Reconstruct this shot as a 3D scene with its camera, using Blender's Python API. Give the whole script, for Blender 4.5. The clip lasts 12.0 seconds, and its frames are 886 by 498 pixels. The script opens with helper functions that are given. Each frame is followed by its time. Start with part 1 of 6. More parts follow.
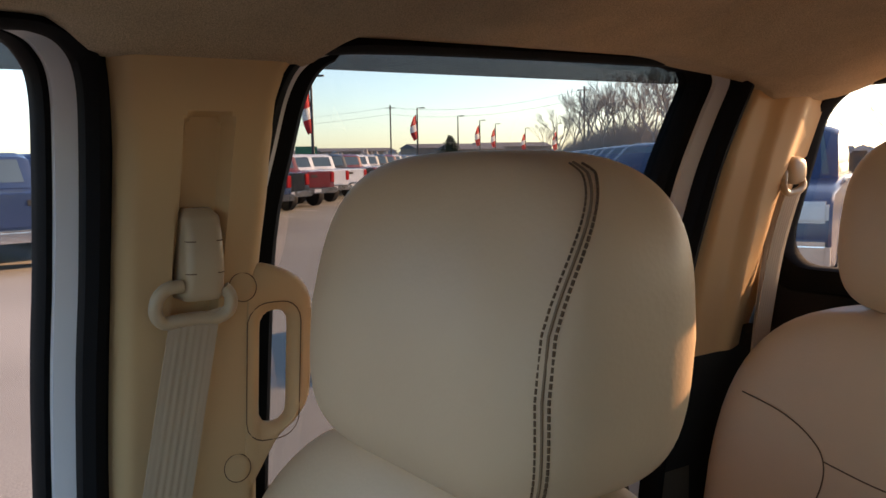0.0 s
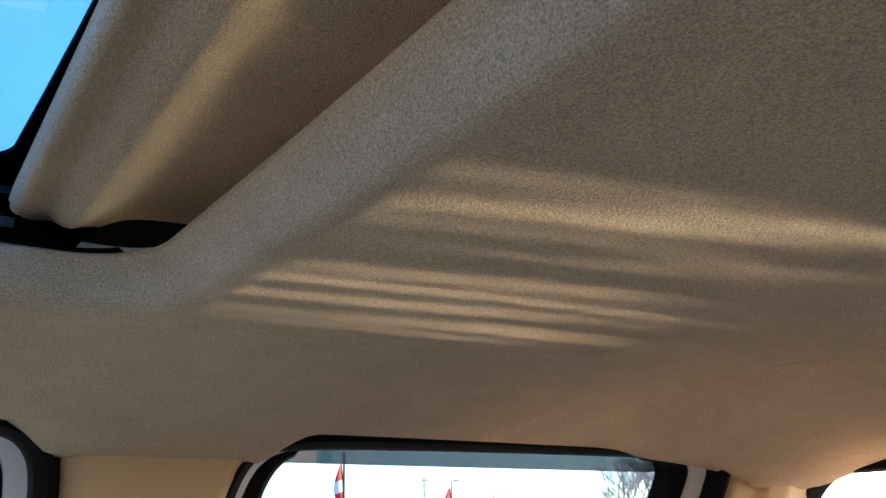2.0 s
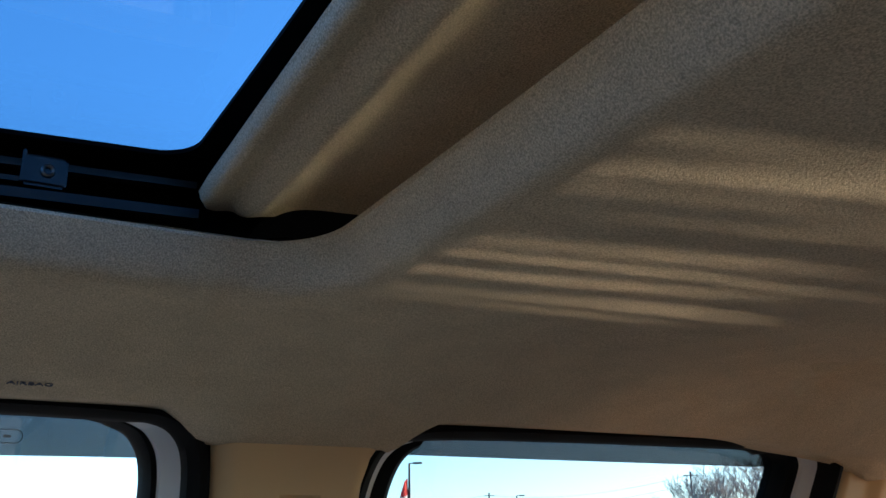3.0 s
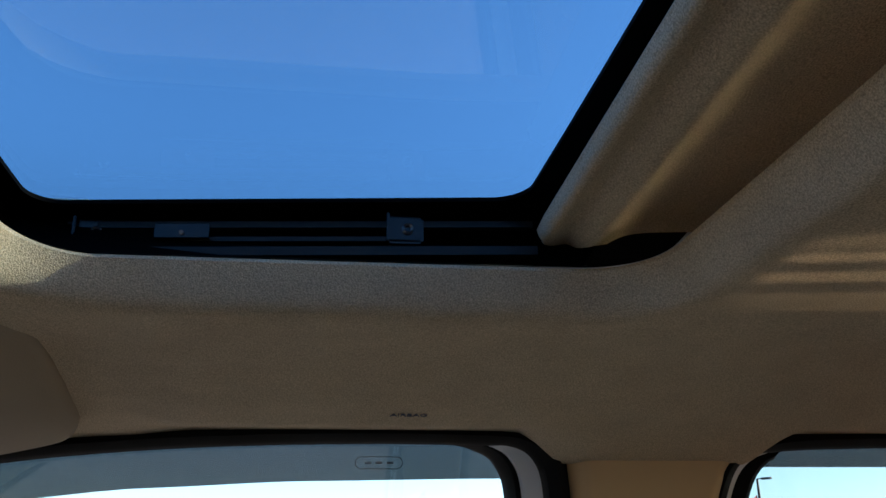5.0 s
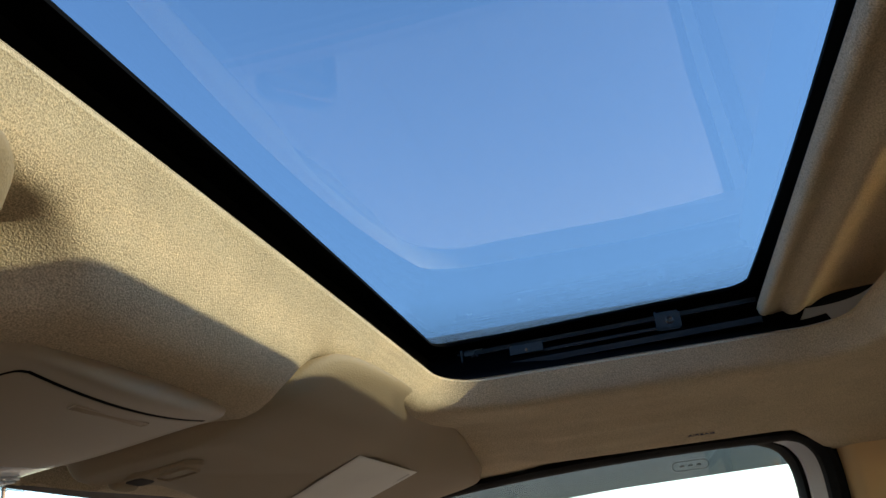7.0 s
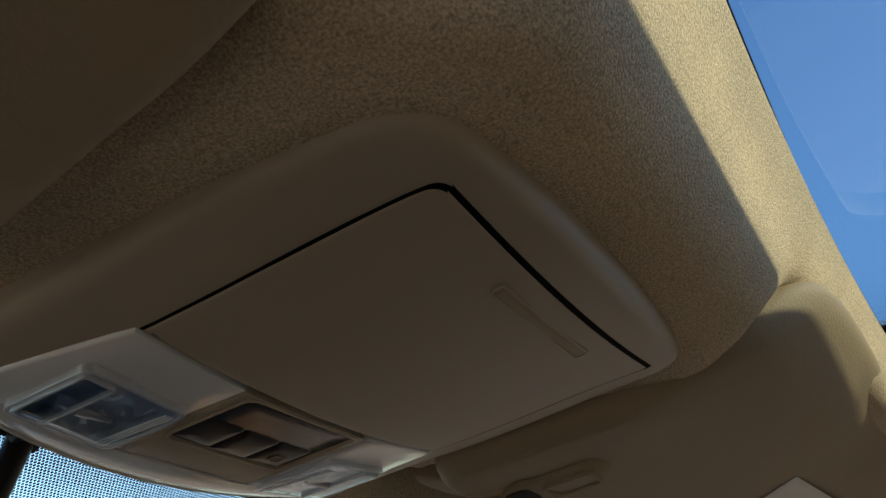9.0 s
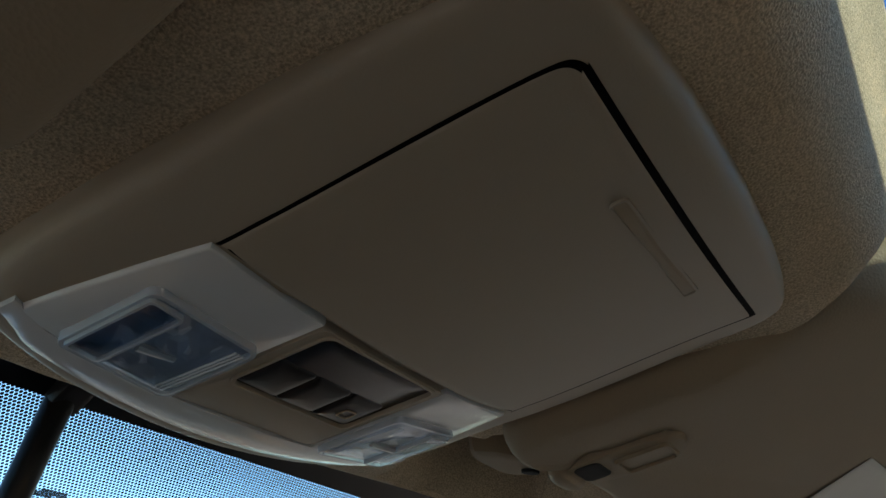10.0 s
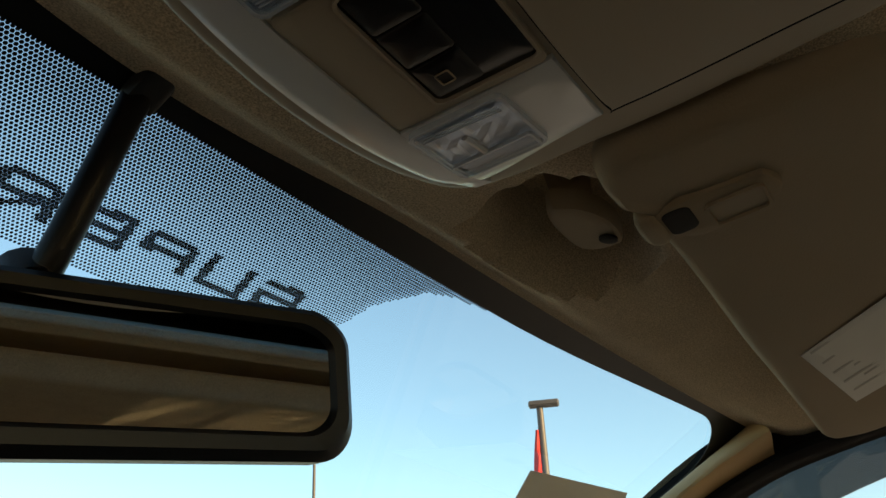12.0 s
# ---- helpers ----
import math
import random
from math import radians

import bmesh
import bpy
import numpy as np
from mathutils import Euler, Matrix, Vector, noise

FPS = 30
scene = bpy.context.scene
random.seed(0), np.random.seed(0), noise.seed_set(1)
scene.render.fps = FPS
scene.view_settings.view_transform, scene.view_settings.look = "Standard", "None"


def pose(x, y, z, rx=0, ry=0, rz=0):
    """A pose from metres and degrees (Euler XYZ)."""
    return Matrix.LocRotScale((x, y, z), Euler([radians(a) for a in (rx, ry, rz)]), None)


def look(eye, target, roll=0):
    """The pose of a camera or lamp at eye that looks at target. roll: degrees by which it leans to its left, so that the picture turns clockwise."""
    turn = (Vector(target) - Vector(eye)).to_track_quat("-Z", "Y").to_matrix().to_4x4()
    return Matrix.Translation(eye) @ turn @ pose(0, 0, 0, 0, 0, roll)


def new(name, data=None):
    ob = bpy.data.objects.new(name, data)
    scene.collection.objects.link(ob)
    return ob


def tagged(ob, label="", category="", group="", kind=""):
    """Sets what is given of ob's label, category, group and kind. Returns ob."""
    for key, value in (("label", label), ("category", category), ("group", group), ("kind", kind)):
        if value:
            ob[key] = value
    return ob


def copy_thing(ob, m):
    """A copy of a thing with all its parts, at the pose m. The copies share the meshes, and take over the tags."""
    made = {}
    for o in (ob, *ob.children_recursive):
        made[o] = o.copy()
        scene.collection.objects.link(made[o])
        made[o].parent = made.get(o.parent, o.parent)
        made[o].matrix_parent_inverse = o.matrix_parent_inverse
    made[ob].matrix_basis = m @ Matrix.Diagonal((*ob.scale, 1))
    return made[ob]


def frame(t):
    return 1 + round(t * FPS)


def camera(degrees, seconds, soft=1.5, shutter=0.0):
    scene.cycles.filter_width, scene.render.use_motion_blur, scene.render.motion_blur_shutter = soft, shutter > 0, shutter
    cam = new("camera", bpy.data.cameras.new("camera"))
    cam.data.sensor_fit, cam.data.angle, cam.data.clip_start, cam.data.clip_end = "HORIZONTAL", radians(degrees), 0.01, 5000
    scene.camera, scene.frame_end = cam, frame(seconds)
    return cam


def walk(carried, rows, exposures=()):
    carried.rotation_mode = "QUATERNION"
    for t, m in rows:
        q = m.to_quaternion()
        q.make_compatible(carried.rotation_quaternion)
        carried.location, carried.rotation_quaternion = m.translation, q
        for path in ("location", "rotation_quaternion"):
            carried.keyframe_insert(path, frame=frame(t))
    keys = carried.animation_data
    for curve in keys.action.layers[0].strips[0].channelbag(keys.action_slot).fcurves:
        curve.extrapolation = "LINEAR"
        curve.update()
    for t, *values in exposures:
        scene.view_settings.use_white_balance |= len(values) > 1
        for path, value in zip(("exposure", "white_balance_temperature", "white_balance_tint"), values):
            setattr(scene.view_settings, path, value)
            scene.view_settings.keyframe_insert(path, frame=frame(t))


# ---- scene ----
cam = camera(53.0, 12.0)
PATH = [
    (0, (-0.032, 0.139, 1.711), (1.605, -0.992, 1.505), -1.0),
    (0.5, (-0.065, 0.121, 1.726), (1.59, -1.0, 1.762), -1.3),
    (1, (-0.076, 0.087, 1.739), (1.574, -1.014, 1.998), -1.2),
    (1.5, (-0.09, 0.072, 1.742), (1.537, -1.001, 2.187), -1.0),
    (2, (-0.099, 0.089, 1.73), (1.501, -0.943, 2.339), -0.9),
    (2.5, (-0.082, 0.113, 1.717), (1.516, -0.907, 2.357), -1.1),
    (3, (-0.085, 0.15, 1.704), (1.574, -0.763, 2.346), -1.0),
    (3.5, (-0.074, 0.187, 1.689), (1.659, -0.541, 2.372), -0.5),
    (3.7, (-0.049, 0.199, 1.686), (1.708, -0.46, 2.379), -0.3),
    (5.3, (-0.166, 0.162, 1.699), (1.703, -0.013, 2.39), -0.9),
    (5.5, (-0.22, 0.154, 1.688), (1.652, 0.02, 2.379), -1.2),
    (6, (-0.327, 0.143, 1.703), (1.552, 0.088, 2.388), -5.2),
    (6.5, (-0.409, 0.15, 1.694), (1.467, 0.323, 2.366), -5.6),
    (7, (-0.458, 0.163, 1.695), (1.378, 0.535, 2.396), -6.7),
    (7.5, (-0.468, 0.179, 1.693), (1.291, 0.736, 2.464), -6.8),
    (7.7, (-0.465, 0.184, 1.688), (1.25, 0.82, 2.497), -6.6),
    (9.3, (-0.257, 0.387, 1.674), (1.287, 1.203, 2.649), -4.4),
    (9.5, (-0.258, 0.395, 1.67), (1.289, 1.198, 2.651), -3.7),
    (10, (-0.252, 0.408, 1.671), (1.285, 1.218, 2.661), -4.5),
    (10.5, (-0.246, 0.426, 1.664), (1.272, 1.263, 2.661), -4.4),
    (11, (-0.224, 0.448, 1.63), (1.285, 1.316, 2.614), -4.0),
    (11.5, (-0.21, 0.46, 1.603), (1.317, 1.331, 2.558), -3.8),
    (12, (-0.211, 0.472, 1.591), (1.351, 1.366, 2.465), -2.9),
]
walk(cam, [(t, look(e, g, r)) for t, e, g, r in PATH],
     exposures=[(0, 1.9, 7800, 23), (0.7, 2.35, 7100, 16), (1.5, 3.3, 5950, 7), (2.5, 3.05, 5900, 6), (3.0, 2.3, 5800, 5), (3.7, 1.85, 5900, 6), (5.5, 2.1, 6850, 9), (6.5, 2.3, 7900, 11), (7.7, 2.2, 8900, 16), (9.5, 2.1, 7350, 6), (10.5, 2.15, 6600, 3), (11.0, 2.25, 8000, 6), (11.5, 1.95, 9700, 10), (12, 1.55, 9400, 4)])


# ---- world and sun ----
SUN_EL, SUN_AZ = 14.6, -3.0      # degrees; azimuth of the light's travel, from +y towards +x
world = bpy.data.worlds.new("world")
scene.world = world
world.use_nodes = True
wn = world.node_tree
sky = wn.nodes.new("ShaderNodeTexSky")
sky.sky_type = "NISHITA"
sky.sun_disc = False
sky.sun_elevation = radians(SUN_EL)
sky.sun_rotation = radians(180 + SUN_AZ)
sky.air_density, sky.dust_density, sky.ozone_density = 0.8, 0.7, 3.0
wn.links.new(sky.outputs[0], wn.nodes["Background"].inputs[0])
wn.nodes["Background"].inputs[1].default_value = 0.15

sun_data = bpy.data.lights.new("sun", "SUN")
sun_data.energy, sun_data.angle, sun_data.color = 5.0, radians(0.5), (1.0, 0.62, 0.375)
sun = new("sun", sun_data)
_a, _e = radians(SUN_AZ), radians(SUN_EL)
SUN_WAY = Vector((math.sin(_a) * math.cos(_e), math.cos(_a) * math.cos(_e), -math.sin(_e)))
sun.matrix_world = look((0, -40, 30), Vector((0, -40, 30)) + SUN_WAY)

# spot lamps added inside the rear window, as sun glints off the chrome and paint of the truck parked behind
GLINTS = ((0.104, -0.30, 0.9, 1.8, 0.5), (0.172, -0.26, 0.7, 1.6, 0.6), (0.200, -0.20, 0.7, 2.2, 0.45), (0.134, -0.10, 0.8, 2.6, 0.5), (0.272, -0.28, 0.6, 1.3, 0.9), (0.292, -0.10, 0.7, 3.0, 0.5), (0.344, -0.28, 0.6, 1.2, 1.0), (0.326, -0.08, 0.7, 3.0, 0.5),
          (0.122, -0.21, 0.9, 2.2, 0.9), (0.143, -0.18, 0.8, 2.6, 0.8), (0.163, -0.13, 0.9, 3.0, 0.8), (0.184, -0.13, 0.7, 2.8, 0.6),
          (0.246, -0.19, 0.8, 2.5, 0.6), (0.262, -0.15, 0.7, 3.0, 0.7), (0.282, -0.16, 0.8, 2.8, 0.8), (0.300, -0.22, 0.6, 2.0, 1.0),
          (0.318, -0.15, 0.7, 3.0, 0.7), (0.335, -0.24, 0.6, 1.9, 1.1), (0.354, -0.17, 0.7, 2.8, 0.8), (0.374, -0.18, 0.6, 2.6, 0.7))
for gx, gy, wide, long_, ge in GLINTS:
    wide *= 1.25
    gl_data = bpy.data.lights.new("glint_lamp", "SPOT")
    gl_data.color, gl_data.shadow_soft_size, gl_data.spot_blend = (1.0, 0.80, 0.55), 0.009, 1.0
    gl_data.spot_size, gl_data.energy = radians(long_), 14.0 * ge
    glint_lamp = new("glint_lamp", gl_data)
    lean_x = (1.0 + gy) * (0.24 - 0.70 * (gx - 0.145))
    glint_lamp.matrix_world = look((gx - lean_x, -1.0, 1.738), (gx, gy, 1.851)) @ Matrix.Diagonal((wide / long_, 1, 1, 1))
# one more added spot lamp, for the bright streak on the shade board
gl_data = bpy.data.lights.new("glint_lamp", "SPOT")
gl_data.color, gl_data.shadow_soft_size, gl_data.spot_blend = (1.0, 0.80, 0.55), 0.004, 1.0
gl_data.spot_size, gl_data.energy = radians(4.4), 6.0
glint_lamp = new("glint_lamp", gl_data)
glint_lamp.matrix_world = look((0.30, -0.98, 1.60), (0.20, 0.000, 1.896)) @ Matrix.Diagonal((1, 0.14, 1, 1))


# ---- materials ----
def principled(name, rgb, rough=0.5, metal=0.0, spec=0.5):
    m = bpy.data.materials.new(name)
    m.use_nodes = True
    b = m.node_tree.nodes["Principled BSDF"]
    b.inputs["Base Color"].default_value = (*rgb, 1)
    b.inputs["Roughness"].default_value = rough
    b.inputs["Metallic"].default_value = metal
    b.inputs["Specular IOR Level"].default_value = spec
    return m, m.node_tree, b


def textured(name, rgb, rough=0.6, fine=300.0, coarse=6.0, vary=0.12, bump=0.15, depth=0.001, metal=0.0, spec=0.4,
             kind="noise", random_tint=0.0, fleck=0.0):
    """A surface with variation at two scales and a fine relief, at real size."""
    m, nt, b = principled(name, rgb, rough, metal, spec)
    n, L = nt.nodes, nt.links
    co = n.new("ShaderNodeTexCoord")
    big = n.new("ShaderNodeTexNoise")
    big.inputs["Scale"].default_value, big.inputs["Detail"].default_value = coarse, 4
    L.new(co.outputs["Object"], big.inputs["Vector"])
    if kind == "voronoi":
        small = n.new("ShaderNodeTexVoronoi")
        small.inputs["Scale"].default_value = fine
        out = small.outputs["Distance"]
    else:
        small = n.new("ShaderNodeTexNoise")
        small.inputs["Scale"].default_value, small.inputs["Detail"].default_value = fine, 3
        out = small.outputs[0]
    L.new(co.outputs["Object"], small.inputs["Vector"])
    ramp = n.new("ShaderNodeMapRange")
    ramp.inputs[1].default_value, ramp.inputs[2].default_value = 0.3, 0.7
    ramp.inputs[3].default_value, ramp.inputs[4].default_value = 1 - vary, 1 + vary
    L.new(big.outputs[0], ramp.inputs[0])
    mul = n.new("ShaderNodeVectorMath")
    mul.operation = "SCALE"
    mul.inputs[0].default_value = rgb
    L.new(ramp.outputs[0], mul.inputs["Scale"])
    last = mul.outputs[0]
    if fleck:
        r2 = n.new("ShaderNodeMapRange")
        r2.inputs[1].default_value, r2.inputs[2].default_value = 0.3, 0.7
        r2.inputs[3].default_value, r2.inputs[4].default_value = 1 - fleck, 1 + fleck
        L.new(out, r2.inputs[0])
        m2 = n.new("ShaderNodeVectorMath")
        m2.operation = "SCALE"
        L.new(last, m2.inputs[0])
        L.new(r2.outputs[0], m2.inputs["Scale"])
        last = m2.outputs[0]
    if random_tint:
        info = n.new("ShaderNodeObjectInfo")
        r3 = n.new("ShaderNodeMapRange")
        r3.inputs[3].default_value, r3.inputs[4].default_value = 1 - random_tint, 1 + random_tint
        L.new(info.outputs["Random"], r3.inputs[0])
        m3 = n.new("ShaderNodeVectorMath")
        m3.operation = "SCALE"
        L.new(last, m3.inputs[0])
        L.new(r3.outputs[0], m3.inputs["Scale"])
        last = m3.outputs[0]
    L.new(last, b.inputs["Base Color"])
    bp = n.new("ShaderNodeBump")
    bp.inputs["Strength"].default_value, bp.inputs["Distance"].default_value = bump, depth
    L.new(out, bp.inputs["Height"])
    L.new(bp.outputs[0], b.inputs["Normal"])
    rr = n.new("ShaderNodeMapRange")
    rr.inputs[3].default_value, rr.inputs[4].default_value = max(0.02, rough - 0.07), min(1, rough + 0.07)
    L.new(big.outputs[0], rr.inputs[0])
    L.new(rr.outputs[0], b.inputs["Roughness"])
    return m


def glass(name, tint, rough=0.0, ior=1.5, body=None, body_amount=0.0, faces=1.0):
    """Thin glazing: lets light straight through with a tint, and mirrors at its surface."""
    m = bpy.data.materials.new(name)
    m.use_nodes = True
    nt = m.node_tree
    n, L = nt.nodes, nt.links
    n.remove(n["Principled BSDF"])
    tr, gl, mix, lw, pw, ma = (n.new("ShaderNode" + k) for k in ("BsdfTransparent", "BsdfGlossy", "MixShader", "LayerWeight", "Math", "Math"))
    tr.inputs[0].default_value = (*tint, 1)
    gl.inputs["Roughness"].default_value = rough
    # two faces of a thin sheet: a few percent head on, rising to a mirror at a glance
    f0 = ((ior - 1) / (ior + 1)) ** 2 * faces
    pw.operation, pw.inputs[1].default_value = "POWER", 5.0
    ma.operation, ma.inputs[1].default_value, ma.inputs[2].default_value = "MULTIPLY_ADD", 1 - f0, f0
    lw.inputs[0].default_value = 0.5
    L.new(lw.outputs["Facing"], pw.inputs[0])
    L.new(pw.outputs[0], ma.inputs[0])
    L.new(ma.outputs[0], mix.inputs[0])
    L.new(tr.outputs[0], mix.inputs[1])
    L.new(gl.outputs[0], mix.inputs[2])
    last = mix
    if body_amount:
        di, mx = n.new("ShaderNodeBsdfDiffuse"), n.new("ShaderNodeMixShader")
        di.inputs[0].default_value = (*body, 1)
        mx.inputs[0].default_value = body_amount
        L.new(mix.outputs[0], mx.inputs[1])
        L.new(di.outputs[0], mx.inputs[2])
        last = mx
    L.new(last.outputs[0], n["Material Output"].inputs[0])
    return m


HEADLINER = textured("headliner_cloth", (0.545, 0.435, 0.305), 0.95, 1050, 24, 0.07, 0.9, 0.0010, fleck=0.38, spec=0.1)
TRIM = textured("beige_plastic", (0.61, 0.41, 0.215), 0.55, 900, 4, 0.05, 0.12, 0.0004, spec=0.35)
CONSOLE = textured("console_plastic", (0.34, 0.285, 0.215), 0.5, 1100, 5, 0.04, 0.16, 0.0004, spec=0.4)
# pale grey in place of beige: the sky's sheen is painted in
CONSOLE_SKY_SHEEN = textured("console_lamp_panel", (0.60, 0.62, 0.63), 0.20, 1300, 5, 0.03, 0.05, 0.0003, spec=1.0)
VISOR = textured("visor_vinyl", (0.30, 0.232, 0.155), 0.7, 700, 6, 0.05, 0.3, 0.0006, kind="voronoi", spec=0.3)
LEATHER = textured("cream_leather", (0.62, 0.445, 0.285), 0.45, 260, 7, 0.06, 0.14, 0.0006, kind="voronoi", spec=0.45)
STITCH = textured("brown_thread", (0.13, 0.075, 0.04), 0.8, 900, 20, 0.15, 0.2, 0.0005)
SEAM = textured("seam_leather", (0.22, 0.14, 0.08), 0.7, 300, 9, 0.1, 0.1, 0.0005)
WEB = textured("belt_webbing", (0.46, 0.365, 0.26), 0.7, 1500, 8, 0.08, 0.3, 0.0005, spec=0.3)
BELT_PLASTIC = textured("belt_plastic", (0.50, 0.385, 0.255), 0.4, 900, 9, 0.05, 0.1, 0.0004)
RUBBER = textured("black_rubber", (0.007, 0.007, 0.0075), 0.8, 400, 12, 0.2, 0.2, 0.0006, spec=0.12)
BLACK = textured("black_plastic", (0.011, 0.011, 0.0125), 0.45, 700, 9, 0.2, 0.15, 0.0004)
GLOSS_BLACK = textured("black_paint", (0.008, 0.009, 0.012), 0.22, 500, 7, 0.2, 0.04, 0.0003)
DARK = textured("dark_lining", (0.02, 0.019, 0.018), 0.9, 300, 6, 0.2, 0.2, 0.001)
WHITE_PAINT = textured("white_body_paint", (0.74, 0.75, 0.77), 0.25, 300, 4, 0.02, 0.02, 0.0003, spec=0.5)
PAPER = textured("label_paper", (0.68, 0.67, 0.62), 0.6, 500, 14, 0.05, 0.05, 0.0003)
INK = textured("grey_print", (0.46, 0.45, 0.41), 0.7, 500, 14, 0.1, 0.02, 0.0002)
NAVY = textured("navy_print", (0.03, 0.04, 0.075), 0.6, 500, 14, 0.1, 0.02, 0.0002)
SCREW = textured("dull_screw", (0.16, 0.16, 0.17), 0.4, 600, 20, 0.1, 0.1, 0.0004, metal=1.0)
STEEL = textured("screw_steel", (0.45, 0.45, 0.46), 0.35, 600, 20, 0.1, 0.1, 0.0004, metal=1.0)
FRIT = textured("black_enamel", (0.006, 0.007, 0.009), 0.35, 400, 9, 0.2, 0.05, 0.0003)
MIRROR = principled("mirror_silver", (0.62, 0.66, 0.66), 0.015, 1.0)[0]
GLASS = glass("clear_glass", (0.90, 0.93, 0.92))
REAR_GLASS = glass("tinted_rear_glass", (0.60, 0.635, 0.63))
ROOF_GLASS = glass("tinted_roof_glass", (0.49, 0.653, 0.755), 0.0, 1.52)
SCREEN_GLASS = glass("windscreen_glass", (0.87, 0.985, 0.955), faces=2.0)
BACK_GLASS = glass("back_window_glass", (0.78, 0.81, 0.80))
SMOKE = glass("smoked_acrylic", (0.30, 0.31, 0.315), 0.05, 1.45, (0.16, 0.165, 0.17), 0.25)
DASH = textured("dark_dashboard", (0.032, 0.030, 0.028), 0.7, 700, 5, 0.06, 0.2, 0.0006, spec=0.25)
CARPET = textured("tan_carpet", (0.11, 0.095, 0.08), 1.0, 400, 6, 0.12, 0.4, 0.002)
LENS = glass("lamp_lens", (0.84, 0.88, 0.93), 0.02, 1.55, faces=1.5)
BOWL = textured("lamp_bowl", (0.70, 0.74, 0.80), 0.22, 90, 30, 0.12, 0.25, 0.002, metal=0.5)
# whitish body paints in the bright outline of the clear lens rims
LENS_EDGE_GLEAM = glass("lens_edge_gleam", (0.90, 0.94, 0.97), 0.03, 1.55, (0.80, 0.86, 0.93), 0.34, faces=3.0)
# darker beige: paints in the shade of recesses, and serves for small marks
SHADE_AND_MARK = textured("shade_and_mark_plastic", (0.30, 0.235, 0.16), 0.6, 1100, 5, 0.04, 0.16, 0.0004)
PANEL = textured("door_panel_plastic", (0.13, 0.10, 0.07), 0.6, 900, 5, 0.06, 0.12, 0.0004, spec=0.3)
RAIL = textured("rail_black", (0.005, 0.005, 0.0065), 0.36, 500, 7, 0.2, 0.04, 0.0003, spec=0.3)
TRAY = textured("tray_plastic", (0.0015, 0.0015, 0.0018), 0.75, 500, 9, 0.2, 0.1, 0.0004, spec=0.04)
FAINT = textured("faint_mark", (0.10, 0.105, 0.11), 0.7, 500, 14, 0.1, 0.02, 0.0002)


# ---- mesh helpers ----
def thing(name, label, category, group="", kind="", at=(0, 0, 0)):
    ob = new(name)
    ob.location = at
    ob.empty_display_size = 0.05
    return tagged(ob, label, category, group, kind)


def part(name, bm, material, parent=None, label="", smooth=True):
    me = bpy.data.meshes.new(name)
    bm.to_mesh(me)
    bm.free()
    me.materials.append(material)
    if smooth:
        for p in me.polygons:
            p.use_smooth = True
        me.set_sharp_from_angle(angle=radians(38))
    ob = new(name, me)
    if parent is not None:
        ob.parent = parent
        ob.matrix_parent_inverse = Matrix.Translation(-parent.location) if parent.parent is None else Matrix.Identity(4)
    return tagged(ob, label)


def mesh(verts, faces):
    me = bpy.data.meshes.new("shape")
    me.from_pydata([tuple(v) for v in verts], [], faces)
    bm = bmesh.new()
    bm.from_mesh(me)
    bpy.data.meshes.remove(me)
    return bm


def loft(rings, closed=True, cap=True):
    """Skin over rings of equally many points."""
    n = len(rings[0])
    verts = [p for r in rings for p in r]
    faces = []
    for i in range(len(rings) - 1):
        for j in range(n if closed else n - 1):
            k = (j + 1) % n
            faces.append((i * n + j, i * n + k, (i + 1) * n + k, (i + 1) * n + j))
    if cap and closed:
        faces.append(tuple(range(n - 1, -1, -1)))
        faces.append(tuple((len(rings) - 1) * n + j for j in range(n)))
    bm = mesh(verts, faces)
    bmesh.ops.recalc_face_normals(bm, faces=bm.faces)
    return bm


def torus_loft(rings):
    """Skin over rings that close on themselves both ways."""
    n, m = len(rings[0]), len(rings)
    verts = [p for r in rings for p in r]
    faces = [(i * n + j, i * n + (j + 1) % n, ((i + 1) % m) * n + (j + 1) % n, ((i + 1) % m) * n + j)
             for i in range(m) for j in range(n)]
    bm = mesh(verts, faces)
    bmesh.ops.recalc_face_normals(bm, faces=bm.faces)
    return bm


def rr(cx, cy, hw, hh, r_top, n=6, r_low=None):
    """Rounded rectangle as a loop of 2D points, counter-clockwise."""
    pts = []
    for sx, sy, a0 in ((1, 1, 0), (-1, 1, 90), (-1, -1, 180), (1, -1, 270)):
        r = r_top if sy > 0 or r_low is None else r_low
        for i in range(n + 1):
            a = radians(a0 + 90 * i / n)
            pts.append((cx + sx * (hw - r) + r * math.cos(a), cy + sy * (hh - r) + r * math.sin(a)))
    return pts


def rrs(cx, cy, hw, hh, r, n=6, k=12, r_low=None):
    """The same, with its straight sides cut into k pieces, to follow a bow."""
    loop = rr(cx, cy, hw, hh, r, n, r_low)
    out = []
    for i, a in enumerate(loop):
        b = loop[(i + 1) % len(loop)]
        m = k if i % (n + 1) == n else 1
        out += [(a[0] + (b[0] - a[0]) * j / m, a[1] + (b[1] - a[1]) * j / m) for j in range(m)]
    return out


